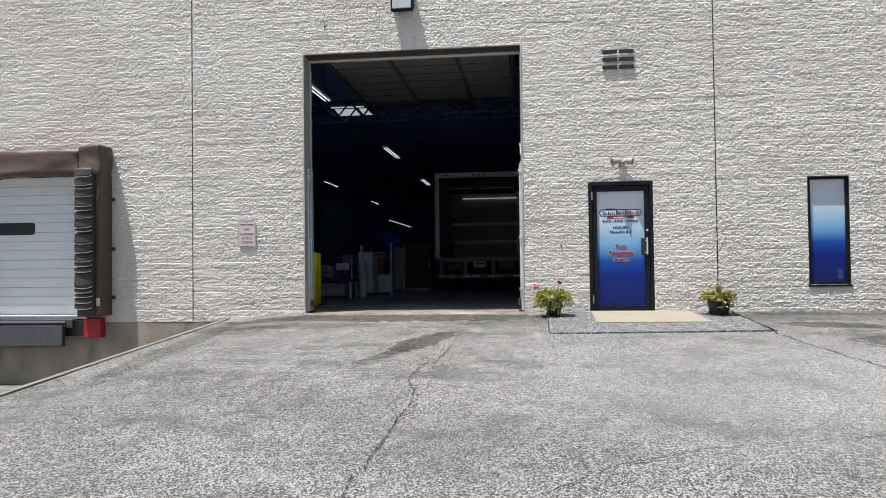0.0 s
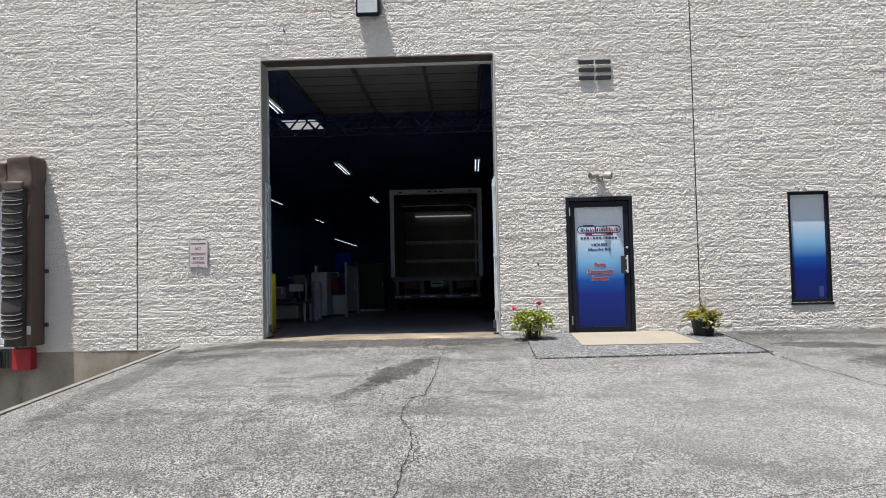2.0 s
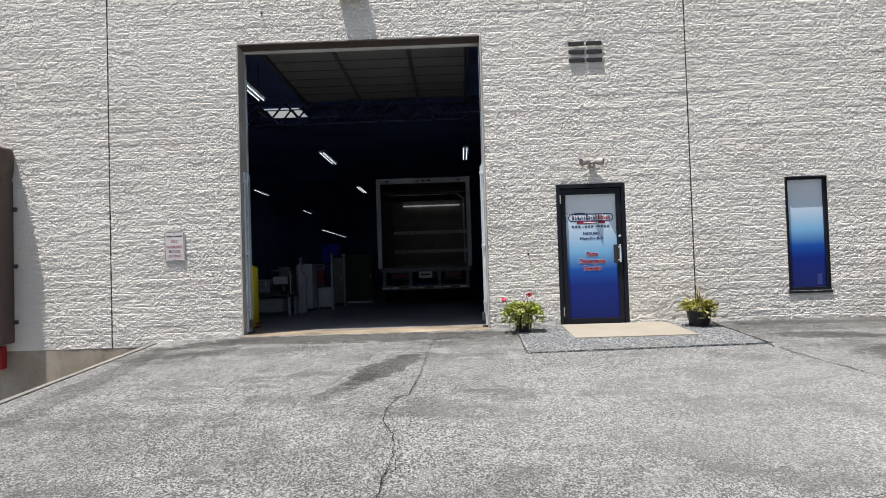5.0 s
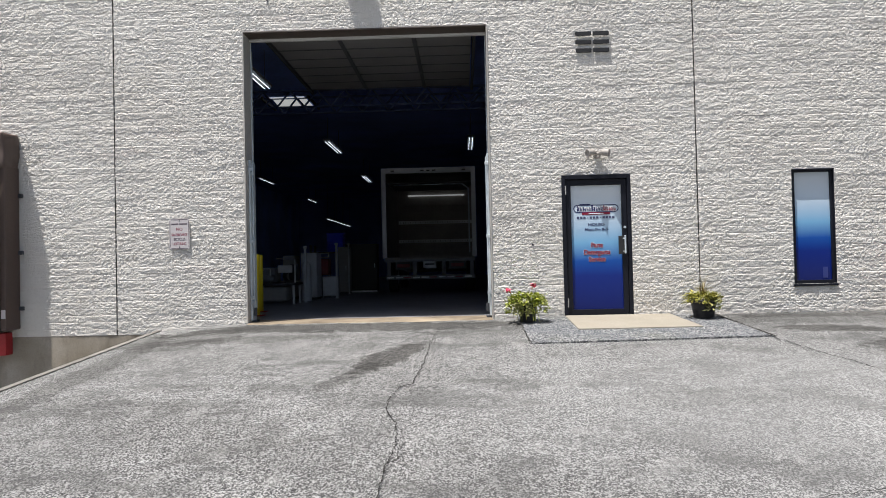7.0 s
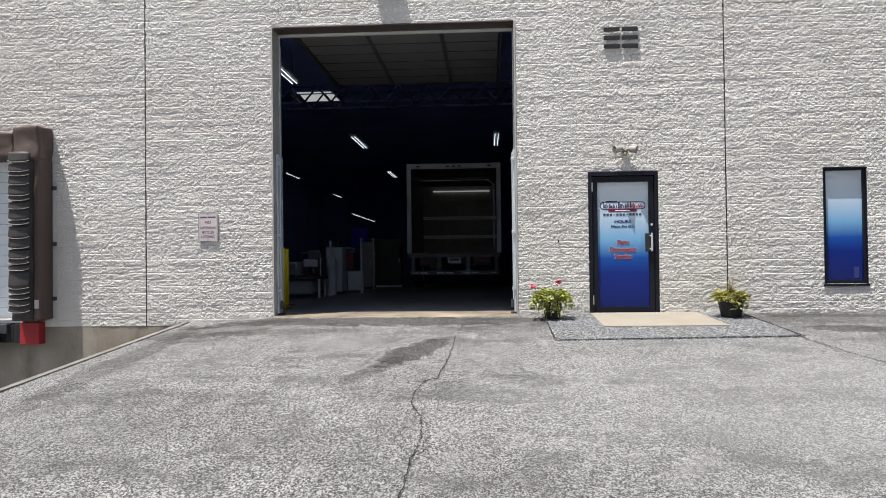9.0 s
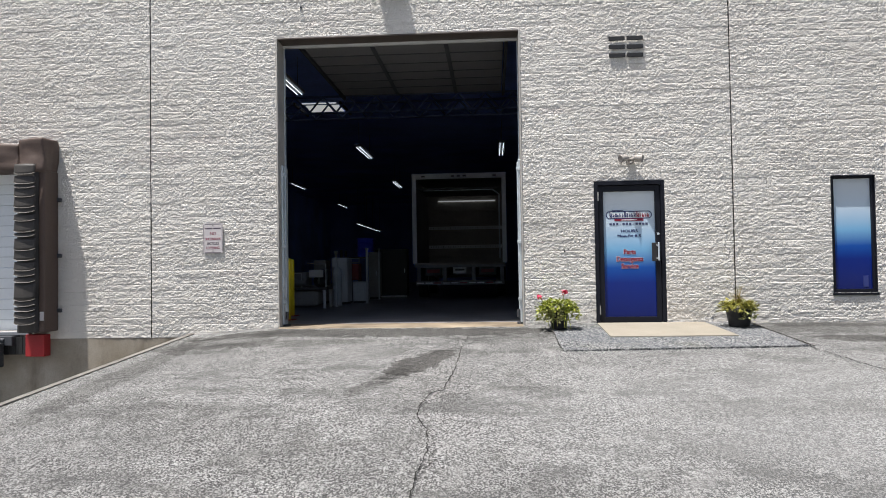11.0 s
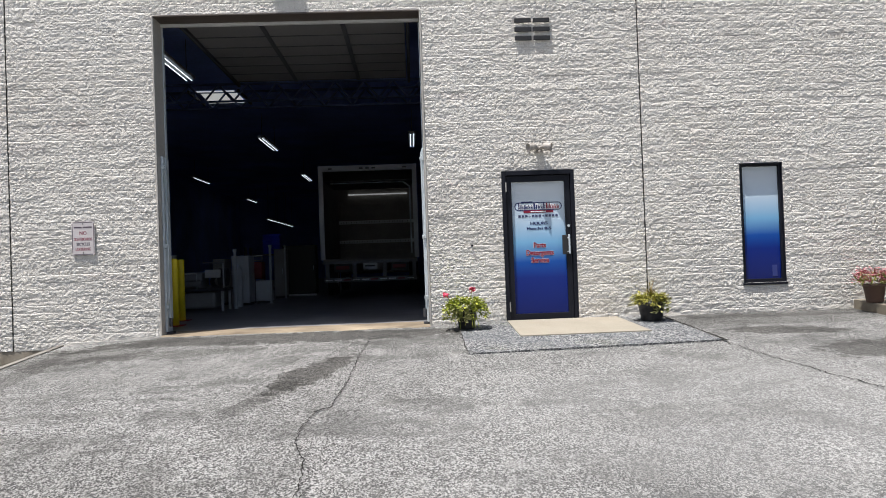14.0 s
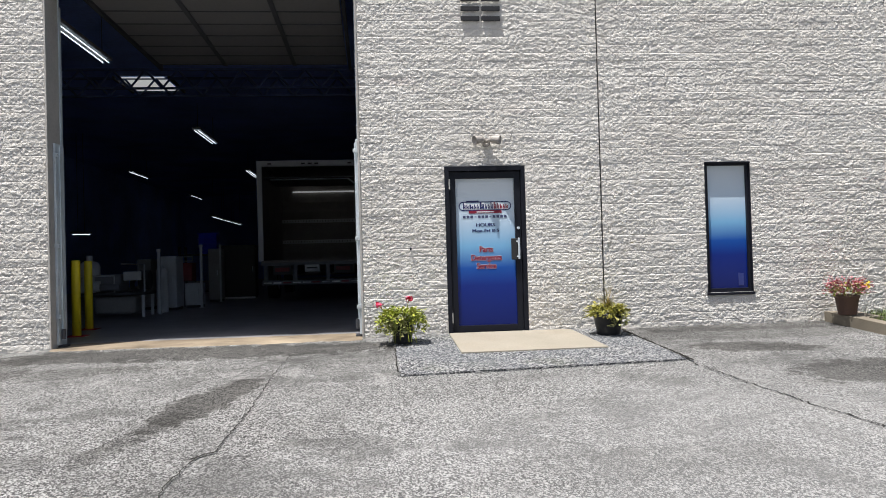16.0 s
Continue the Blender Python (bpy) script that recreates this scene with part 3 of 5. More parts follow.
def overhead_door():
    """Sectional door parked under the ceiling."""
    od = thing("overhead_door", ((OPEN[0] + OPEN[1]) / 2, WALL + 0.77, 5.27), "grey sectional overhead door parked open overhead", "overhead door")
    half = 1.62
    y = 0.0
    for i in range(6):
        part("section", box(-half, y, -0.02, half, y + 0.54, 0.03, 0.008), PANEL, od)
        part("rib", box(-half, y + 0.535, -0.03, half, y + 0.556, -0.015), TRUCKDARK, od)
        y += 0.558
    for sx in (-0.50, 0.70):
        part("stile", box(sx - 0.035, 0, -0.045, sx + 0.035, y, -0.021, 0.005), TRUCKDARK, od)
    for sx in (-half - 0.05, half + 0.05):
        part("track", box(sx - 0.025, -0.2, -0.05, sx + 0.025, y + 0.3, 0.04, 0.006), TRUCKDARK, od)
    part("spring_shaft", rod((-half, -0.25, 0.35), (half, -0.25, 0.35), 0.05), TRUCKDARK, od)
    for sx in (-1.4, 0.0, 1.4):
        part("hanger", box(sx - 0.02, y - 0.1, 0.03, sx + 0.02, y - 0.06, ROOF - 5.24), TRUCKDARK, od)


overhead_door()


# ---- office door ----
def office_door():
    x0, x1, zt = DOOR[0], DOOR[1], DOOR[3]
    cx, base = (x0 + x1) / 2, 0.772
    d = thing("door_1", (cx, WALL, base), "glass office door in a black frame with printed blue film", "door", kind="structure")
    L, R, T = x0 - cx + 0.002, x1 - cx - 0.002, zt - base - 0.002
    F = 0.055
    part("frame_post", box(L, -0.004, -0.02, L + F, 0.12, T, 0.004), BRONZE, d)
    part("frame_post", box(R - F, -0.004, -0.02, R, 0.12, T, 0.004), BRONZE, d)
    part("frame_head", box(L + F, -0.022, T - 0.06, R - F, 0.12, T, 0.004), BRONZE, d)
    part("sill", box(L + F, -0.03, -0.02, R - F, 0.12, 0.015, 0.004), BRONZE, d)
    l, r, t = L + F + 0.004, R - F - 0.004, T - 0.066
    y0, y1 = 0.022, 0.066
    leaf = part("door_leaf", box(l, y0, 0.018, l + 0.075, y1, t, 0.003), BRONZE, d, "black aluminium door leaf")
    part("stile", box(r - 0.075, y0, 0.018, r, y1, t, 0.003), BRONZE, leaf)
    part("rail", box(l + 0.075, y0, t - 0.085, r - 0.075, y1, t, 0.003), BRONZE, leaf)
    part("rail", box(l + 0.075, y0, 0.018, r - 0.075, y1, 0.10, 0.003), BRONZE, leaf)
    g0, g1, gb, gt = l + 0.075, r - 0.075, 0.10, t - 0.085
    part("glazing", box(g0, y0 + 0.034, gb, g1, y0 + 0.040, gt), FILM, d, "glass with pale to deep blue printed film")
    yi = y0 + 0.0315
    gc = (g0 + g1) / 2

    def at(z):
        return (gc, yi, z)

    # maker's emblem as plain shapes
    bm = bmesh.new()
    rx, rz = 0.335, 0.058
    ring = []
    for i in range(40):
        a = 2 * math.pi * i / 40
        off = (rx - rz) * (1 if math.cos(a) > 0 else -1)
        ring.append([bm.verts.new((gc + off + rz * f * math.cos(a), yi, 1.598 + rz * f * math.sin(a))) for f in (1.0, 0.78)])
    for p, q in zip(ring, ring[1:] + ring[:1]):
        bm.faces.new((p[0], q[0], q[1], p[1]))
    part("emblem_ring", bm, INK_BLUE, d, "navy rounded emblem outline")
    xx = gc - 0.285
    for w, h, m in ((0.04, 0.085, INK_BLUE), (0.034, 0.06, INK_BLUE), (0.055, 0.06, INK_BLUE), (0.034, 0.06, INK_BLUE), (0.026, 0.06, INK_BLUE), (0.062, 0.085, INK_BLUE), (0.032, 0.06, INK_BLUE), (0.03, 0.06, INK_BLUE), (0.034, 0.085, INK_BLUE),
                    (0.042, 0.085, INK_RED), (0.028, 0.075, INK_RED), (0.034, 0.06, INK_RED), (0.028, 0.06, INK_RED), (0.034, 0.06, INK_RED)):
        back = part("emblem_bar", box(xx - 0.002, yi + 0.0002, 1.556, xx + w + 0.002, yi + 0.0016, 1.564 + h), INK_WHITE, d, "white outline")
        part("stroke", box(xx + 0.003, yi - 0.0016, 1.561, xx + w * 0.44, yi, 1.559 + h), m, back)
        part("stroke", box(xx + w * 0.60, yi - 0.0016, 1.561, xx + w - 0.003, yi, 1.553 + h * 0.8), m, back)
        part("stroke", box(xx + w * 0.44, yi - 0.0016, 1.575, xx + w * 0.60, yi, 1.588), m, back)
        xx += w + 0.005
    part("emblem_bar", box(gc - 0.24, yi - 0.001, 1.655, gc - 0.08, yi + 0.001, 1.668), INK_BLUE, d)
    part("emblem_strip", box(gc - 0.21, yi - 0.001, 1.506, gc + 0.21, yi + 0.001, 1.542, 0.0004), INK_RED, d, "red strip under the emblem")
    part("emblem_bar", box(gc - 0.11, yi - 0.003, 1.517, gc + 0.11, yi - 0.0015, 1.530), INK_WHITE, d)
    for k in range(12):
        if k not in (3, 7):
            part("number_bar", box(gc - 0.285 + k * 0.0475, yi - 0.001, 1.447, gc - 0.285 + k * 0.0475 + 0.034, yi + 0.001, 1.480), INK_GREY, d)
        else:
            part("number_bar", box(gc - 0.28 + k * 0.0475, yi - 0.001, 1.460, gc - 0.28 + k * 0.0475 + 0.025, yi + 0.001, 1.467), INK_GREY, d)
    letters("HOURS", 0.058, INK_BLUE, d, at(1.358), squeeze=1.28, spread=WIDE)
    letters("Mon-Fri 8-5", 0.056, INK_BLUE, d, at(1.285), squeeze=1.28, spread=WIDE)
    for text, z, s in (("Parts", 1.050, 0.101), ("Detergents", 0.945, 0.101), ("Service", 0.840, 0.101)):
        letters(text, s, INK_WHITE, d, (gc, yi + 0.0012, z), squeeze=0.85, spread=[(0.0072 * math.cos(k), 0.0062 * math.sin(k)) for k in range(7)])
        letters(text, s, INK_RED, d, (gc, yi - 0.0016, z), squeeze=0.85, spread=[(0.0040 * math.cos(k), 0.0026 * math.sin(k)) for k in range(7)])
    h = part("handle", box(r - 0.135, y0 - 0.035, 0.91, r - 0.055, y0 - 0.001, 1.18, 0.006), BLACK, d, "black pull handle with a bright grip")
    part("grip", box(r - 0.058, y0 - 0.075, 0.915, r - 0.034, y0 - 0.050, 1.185, 0.008), GALV, h)
    part("grip_post", rod((r - 0.05, y0 - 0.052, 0.95), (r - 0.07, y0 - 0.034, 0.95), 0.008), GALV, h)
    part("grip_post", rod((r - 0.05, y0 - 0.052, 1.14), (r - 0.07, y0 - 0.034, 1.14), 0.008), GALV, h)
    part("lock", rod((r - 0.036, y0 - 0.012, 1.31), (r - 0.036, y0, 1.31), 0.019), GALV, d)
    for z in (0.14, t - 0.22):
        part("hinge", rod((L + F + 0.002, -0.010, z), (L + F + 0.002, -0.010, z + 0.13), 0.009), STEEL, d)


office_door()


# ---- tall window ----
def tall_window():
    x0, x1, z0, z1 = WINDOW
    cx = (x0 + x1) / 2
    w = thing("window_1", (cx, WALL, z0), "narrow tall window with blue graded film in a black frame", "window", kind="structure")
    L, R, T = x0 - cx + 0.002, x1 - cx - 0.002, z1 - z0 - 0.002
    part("window_frame", box(L, 0.018, 0.0, L + 0.045, 0.12, T, 0.004), BRONZE, w)
    part("window_frame", box(R - 0.045, 0.018, 0.0, R, 0.12, T, 0.004), BRONZE, w)
    part("window_frame", box(L + 0.045, 0.018, T - 0.045, R - 0.045, 0.12, T, 0.004), BRONZE, w)
    part("window_frame", box(L + 0.045, 0.018, 0.0, R - 0.045, 0.12, 0.05, 0.004), BRONZE, w)
    part("reveal", box(L, -0.028, T - 0.016, R, 0.017, T, 0.003), BRONZE, w)
    part("reveal", box(L, -0.006, 0.002, L + 0.012, 0.017, T - 0.016, 0.003), BRONZE, w)
    part("reveal", box(R - 0.012, -0.006, 0.002, R, 0.017, T - 0.016, 0.003), BRONZE, w)
    part("pane", box(L + 0.045, 0.056, 0.05, R - 0.045, 0.062, T - 0.045), FILM, w, "glass with pale to deep blue film")
    part("window_sill", box(L - 0.015, -0.024, -0.035, R + 0.015, 0.10, -0.002, 0.006), BRONZE, w)
    part("sticker", box(R - 0.17, 0.0525, 0.08, R - 0.10, 0.0555, 0.24), plain("faded_label", (0.03, 0.045, 0.20), 0.5), w)


tall_window()


# ---- things on the wall ----
def sign():
    s = thing("wall_sign", (-4.772, WALL - 0.024, 1.908), "small white metal notice with faded dark and red lettering", "sign")
    part("plate", rounded(-0.153, 0.153, 0.0, 0.457, 0.0, 0.004, 0.025), SIGNWHITE, s)
    for a in ((-0.125, 0.008, 0.125, 0.016), (-0.125, 0.441, 0.125, 0.449)):
        part("border", box(a[0], -0.0015, a[1], a[2], 0.001, a[3]), SIGNDARK, s)
    for a in (-0.146, 0.138):
        part("border", box(a, -0.0015, 0.028, a + 0.008, 0.001, 0.429), SIGNDARK, s)
    for z in (0.032, 0.425):
        part("screw", rod((0, -0.004, z), (0, 0.0, z), 0.009), TRUCKDARK, s)
    for a, w in ((-0.12, 0.105), (0.0, 0.12)):
        part("text_bar", box(a, -0.0015, 0.368, a + w, 0.001, 0.388), SIGNDARK, s)
    for text, z, size, m, q in (("NO", 0.298, 0.066, SIGNRED, 0.95), ("SKATEBOARDS", 0.216, 0.056, SIGNRED, 0.63), ("BICYCLES", 0.148, 0.058, SIGNDARK, 0.72), ("LOITERING", 0.080, 0.058, SIGNRED, 0.72)):
        letters(text, size, m, s, (0, -0.001, z), squeeze=q, spread=BOLD)
    part("spacer", rod((0, 0.004, 0.03), (0, 0.045, 0.03), 0.012), TRUCKDARK, s)
    part("spacer", rod((0, 0.004, 0.425), (0, 0.045, 0.425), 0.012), TRUCKDARK, s)


sign()


def number_bars():
    """The building's number, as plain bars."""
    for x in (1.225, 1.487):
        n = thing("number_plate_bars", (x, WALL - 0.036, 4.69), "thick black bars mounted proud of the block wall", "wall number", "bars of the wall number")
        for z in (0.0, 0.125, 0.25):
            part("bar", box(0, 0, z, 0.235, 0.02, z + 0.065, 0.006), BLACK, n)
        for px, pz in ((0.03, 0.03), (0.2, 0.28)):
            part("pin", rod((px, 0.02, pz), (px, 0.045, pz), 0.006), BLACK, n)


number_bars()


def wall_pack():
    w = thing("wall_lamp", (-2.03, WALL, 5.755), "bronze wall pack lamp with a milky glass front", "wall lamp")
    bm = bmesh.new()
    prof = [(0.02, 0.11), (-0.168, 0.0), (-0.19, 0.02), (-0.19, 0.36), (-0.12, 0.42), (0.02, 0.42)]
    a = [bm.verts.new((-0.185, y, z)) for y, z in prof]
    b = [bm.verts.new((0.185, y, z)) for y, z in prof]
    bm.faces.new(a)
    bm.faces.new(list(reversed(b)))
    for i in range(len(prof)):
        j = (i + 1) % len(prof)
        bm.faces.new((a[i], b[i], b[j], a[j]))
    bmesh.ops.recalc_face_normals(bm, faces=bm.faces)
    bmesh.ops.bevel(bm, geom=list(bm.edges), offset=0.012, segments=2, affect="EDGES")
    part("housing", bm, BRONZE, w)
    part("lens", box(-0.155, -0.202, 0.05, 0.155, -0.185, 0.36, 0.01), LENS, w, "milky grey glass")


wall_pack()


def twin_flood():
    f = thing("floodlight", (1.50, WALL, 3.16), "beige twin-headed outdoor floodlight above the office door", "floodlight")
    part("back_plate", rod((0, 0.02, 0), (0, -0.035, 0), 0.055), LAMPGREY, f)
    for s in (-1, 1):
        part("arm", rod((0, -0.03, 0.01), (s * 0.06, -0.085, 0.03), 0.022), LAMPGREY, f)
        head = lathe([(0.022, -0.065), (0.040, -0.058), (0.046, -0.01), (0.053, 0.03), (0.060, 0.06), (0.054, 0.064), (0.04, 0.04)], 20)
        bmesh.ops.transform(head, verts=head.verts, matrix=Matrix.Translation((s * 0.105, -0.10, 0.025)) @ (Vector((s * 0.86, -0.38, -0.16))).to_track_quat("Z", "Y").to_matrix().to_4x4())
        part("lamp_head", head, LAMPGREY, f, smooth=True)
    part("sensor", box(-0.02, -0.075, -0.05, 0.02, -0.03, -0.012, 0.008), LAMPGREY, f)


twin_flood()


def small_conduit(x, z, h):
    c = thing("wall_anchor", (x, WALL - 0.01, z), "short rusty anchor stub in the block wall", "anchor", "anchors in the wall")
    part("stub", rod((0, 0.03, 0), (0, -0.03, 0), 0.012), BRONZE, c)
    part("plate", box(-0.007, -0.026, -h / 2, 0.007, -0.018, h / 2, 0.002), TRUCKMID, c)


small_conduit(0.52, 1.85, 0.04)
small_conduit(-3.38, 5.62, 0.11)


# ---- loading dock ----
def dock():
    x0, x1, z0, z1 = DOCK
    d = thing("dock_door", ((x0 + x1) / 2, WALL + 0.15, z0), "white ribbed sectional loading dock door with a dark slot window", "dock door")
    half, hgt = (x1 - x0) / 2 - 0.004, z1 - z0 - 0.01
    n = 5
    for i in range(n):
        a, b = hgt * i / n, hgt * (i + 1) / n
        sec = part("section", box(-half, 0, a + 0.0025, half, 0.05, b - 0.0025, 0.004), DOORWHITE, d)
        part("rib", box(-half, -0.006, a + (b - a) * 0.34, half, 0.002, a + (b - a) * 0.36, 0.002), GROOVE, sec)
        part("rib", box(-half, -0.006, a + (b - a) * 0.66, half, 0.002, a + (b - a) * 0.68, 0.002), GROOVE, sec)
    part("slot_window", rounded(-0.86, 0.12, 1.43, 1.65, -0.012, 0.0, 0.06), BLACK, d, "dark slot window with rounded ends")
    part("bottom_seal", box(-half, -0.015, -0.012, half, 0.05, 0.003, 0.003), BLACK, d)
    P = 0.37
    s = thing("dock_seal", ((x0 + x1) / 2, WALL, z0), "worn brown vinyl dock seal with pleated side pads", "dock seal")
    W = (x1 - x0) / 2
    # head pad, sagging fabric in two lengths
    rnd = random.Random(3)
    for a, b in ((-W - 0.44, -0.34), (-0.33, W), (W + 0.01, W + 0.43)):
        bm = box(a, -P - (0.03 if a > W else 0), 2.43 - (0.0 if a < W else 0.03), b, 0.02, 2.86 + (0.06 if a > W else 0), 0.05, seg=3)
        bmesh.ops.subdivide_edges(bm, edges=list(bm.edges), cuts=7, use_grid_fill=True)
        for v in bm.verts:
            v.co += Vector(noise.noise_vector(v.co * 3.2)) * 0.038 + Vector(noise.noise_vector(v.co * 11.0)) * 0.010
        part("head_pad", bm, BROWN, s, smooth=True)
    for sgn in (-1, 1):
        xa, xb = sorted((sgn * W, sgn * (W + 0.32)))
        bm = bmesh.new()
        rows = []
        for j in range(121):
            z = 2.42 * j / 120
            rows.append((z, 0.012 * math.sin(z * 9) + 0.01 * noise.noise(Vector((z * 3, sgn, 0)))))
        grid = []
        for z, o in rows:
            grid.append([bm.verts.new((xa + (xb - xa) * f + o * 0.6, -P - 0.05 * math.sin(math.pi * f) - o, z)) for f in (0, 0.15, 0.35, 0.5, 0.65, 0.85, 1)] + [bm.verts.new((xb, 0.0, z))])
            grid[-1].insert(0, bm.verts.new((xa, 0.0, z)))
        for lo, hi in zip(grid, grid[1:]):
            for i in range(len(lo) - 1):
                bm.faces.new((lo[i], lo[i + 1], hi[i + 1], hi[i]))
        bm.faces.new(grid[0])
        bm.faces.new(list(reversed(grid[-1])))
        bmesh.ops.recalc_face_normals(bm, faces=bm.faces)
        pad = part("side_pad", bm, PAD, s, smooth=True)
        xo, xi = (xb + 0.002, xb + 0.10) if sgn > 0 else (xa - 0.10, xa - 0.002)
        part("side_panel", box(xo, -P + 0.01, 0.0, xi, 0.0, 2.44, 0.02, seg=2), BROWN, s)
        # overlapping wear pleats, each with a lighter hem
        z = 0.12
        while z < 2.36:
            h = rnd.choice((0.06, 0.08, 0.11, 0.17, 0.24)) * rnd.uniform(0.8, 1.2)
            bm = bmesh.new()
            rows = []
            for j in range(5):
                f = j / 4
                drop = 0.05 * (1 - f)
                row = []
                for i in range(11):
                    u = i / 10
                    sag = 0.03 * (abs(2 * u - 1) ** 3) * (1 - f)
                    row.append(bm.verts.new((xa - 0.004 + (xb - xa + 0.008) * u, -P - 0.062 - 0.05 * math.sin(math.pi * u) - drop * 0.4, z + h * f + sag)))
                rows.append(row)
            for lo, hi in zip(rows, rows[1:]):
                for i in range(10):
                    bm.faces.new((lo[i], lo[i + 1], hi[i + 1], hi[i]))
            r = bmesh.ops.extrude_face_region(bm, geom=list(bm.faces))
            for v in r["geom"]:
                if isinstance(v, bmesh.types.BMVert):
                    v.co.y += 0.008
            bmesh.ops.recalc_face_normals(bm, faces=bm.faces)
            pleat = part("pleat", bm, PAD, pad, smooth=True)
            hem = bmesh.new()
            pts = [(xa - 0.004 + (xb - xa + 0.008) * i / 10, -P - 0.062 - 0.05 * math.sin(math.pi * i / 10) - 0.022, z + 0.004 + 0.03 * abs(2 * i / 10 - 1) ** 3) for i in range(11)]
            for p, q in zip(pts, pts[1:]):
                rod(p, q, 0.0045, hem, 6)
            part("hem", hem, HEM, pad, "pale frayed hem")
            z += h * rnd.uniform(0.75, 1.15)
        for zz in (0.28, 1.12, 1.98):
            part("clip", box(*(sorted((sgn * (W + 0.415), sgn * (W + 0.48)))[0:1]), -0.05, zz, max(sgn * (W + 0.415), sgn * (W + 0.48)), 0.0, zz + 0.06, 0.006), TRUCKDARK, s)
    part("warning_tag", box(W + 0.348, -P - 0.003, 0.18, W + 0.408, -P + 0.012, 0.31, 0.003), SIGNWHITE, s)
    # leveller and bumpers below the door
    lv = thing("dock_leveller", ((x0 + x1) / 2, WALL, 0.60), "dark tread-plate dock leveller lip folded under the door", "dock leveller")
    part("deck_edge", box(-W, -0.10, 0.10, W, 0.02, 0.155, 0.008), TRUCKMID, lv)
    lip = part("lip", box(-W, -0.30, -0.36, 0.94, -0.20, 0.0, 0.015), TREAD, lv)
    part("lip_hinge", rod((-W, -0.20, 0.04), (0.94, -0.20, 0.04), 0.03), TRUCKDARK, lip)
    part("carrier", box(-W, -0.20, -0.05, 1.06, 0.02, 0.098, 0.01), TRUCKDARK, lv)
    for sgn in (-1, 1):
        bp = thing("dock_bumper", ((x0 + x1) / 2 + sgn * 1.335, WALL, 0.38), "laminated black rubber dock bumper with a red side block", "dock bumper", "bumpers of the dock")
        for i in range(7):
            part("rubber_layer", box(-0.10 - 0.055 * (i + 1) + 0.003, -0.13, 0.03, -0.10 - 0.055 * i, 0.02, 0.30, 0.004), BLACK, bp)
        part("red_block", box(-0.09, -0.16, 0.0, 0.21, 0.02, 0.335, 0.012), RED, bp, "faded red steel block")


HEM = plain("pale_frayed_hem", (0.26, 0.24, 0.22), 0.7)


def tread():
    k = Nodes("tread_plate")
    c = k.coord()
    w = k.n("TexVoronoi", Scale=110.0, Vector=c)
    k.bump(w.outputs["Distance"], 0.8, 0.02)
    return k.done(k.ramp(k.noise(20.0, c), (0.3, (0.028, 0.032, 0.038)), (0.7, (0.065, 0.07, 0.078))), 0.5, 0.4)


TREAD = tread()
dock()


# ---- planters ----
def leaf_cloud(count, centre, spread, size, rnd, droop=0.3, pairs=1.6, low=None):
    """Many small folded leaves round a mound."""
    bm = bmesh.new()
    for _ in range(count):
        a = rnd.uniform(0, 2 * math.pi)
        e = rnd.uniform(-0.35, 1.0)
        rr = rnd.uniform(0.35, 1.0) ** 0.6
        lump = 0.78 + 0.4 * noise.noise(Vector((math.cos(a) * 1.8, math.sin(a) * 1.8, e * 2 + centre[0] * 3)))
        p = Vector((centre[0] + math.cos(a) * math.cos(e) * spread[0] * rr * lump, centre[1] + math.sin(a) * math.cos(e) * spread[1] * rr * lump, centre[2] + math.sin(e * 1.4) * spread[2] * rr * lump))
        if low is not None and p.z < low:
            p.z = low + rnd.uniform(0, 0.05)
        out = Vector((math.cos(a), math.sin(a), rnd.uniform(-droop, 0.9))).normalized()
        side = out.cross(Vector((0, 0, 1)) + Vector((rnd.uniform(-.6, .6), rnd.uniform(-.6, .6), 0))).normalized()
        up = side.cross(out)
        s = size * rnd.uniform(0.6, 1.35)
        base, tip = p, p + out * s * pairs
        mid = p + out * s * pairs * 0.5
        l, r = bm.verts.new(mid + side * s * 0.45 + up * s * 0.2), bm.verts.new(mid - side * s * 0.45 + up * s * 0.2)
        b, t, m = bm.verts.new(base), bm.verts.new(tip), bm.verts.new(mid)
        bm.faces.new((b, l, m))
        bm.faces.new((l, t, m))
        bm.faces.new((b, m, r))
        bm.faces.new((m, t, r))
    return bm


def blossom(centre, radius, rnd, petals=26):
    bm = bmesh.new()
    for _ in range(petals):
        d = Vector((rnd.gauss(0, 1), rnd.gauss(0, 1), rnd.gauss(0.3, 1))).normalized()
        side = d.cross(Vector((rnd.gauss(0, 1), rnd.gauss(0, 1), rnd.gauss(0, 1)))).normalized()
        up = d.cross(side)
        reach = d * radius * rnd.uniform(0.35, 1.15)
        c = Vector(centre) + Vector((reach.x, reach.y, reach.z * 0.65))
        s = radius * rnd.uniform(0.22, 0.4)
        vs = [bm.verts.new(c + side * s * math.cos(k) + up * s * math.sin(k) + d * s * 0.3 * (k % 2)) for k in (0, 1.2, 2.5, 3.8, 5.0)]
        bm.faces.new(vs)
    return bm


def pot_profile(r0, r1, h):
    return [(r0 * 0.96, 0.0), (r0, 0.008), (r1 * 0.97, h * 0.84), (r1 * 1.04, h * 0.86), (r1 * 1.06, h), (r1 * 0.97, h), (r1 * 0.94, h * 0.90), (0.01, h * 0.89)]


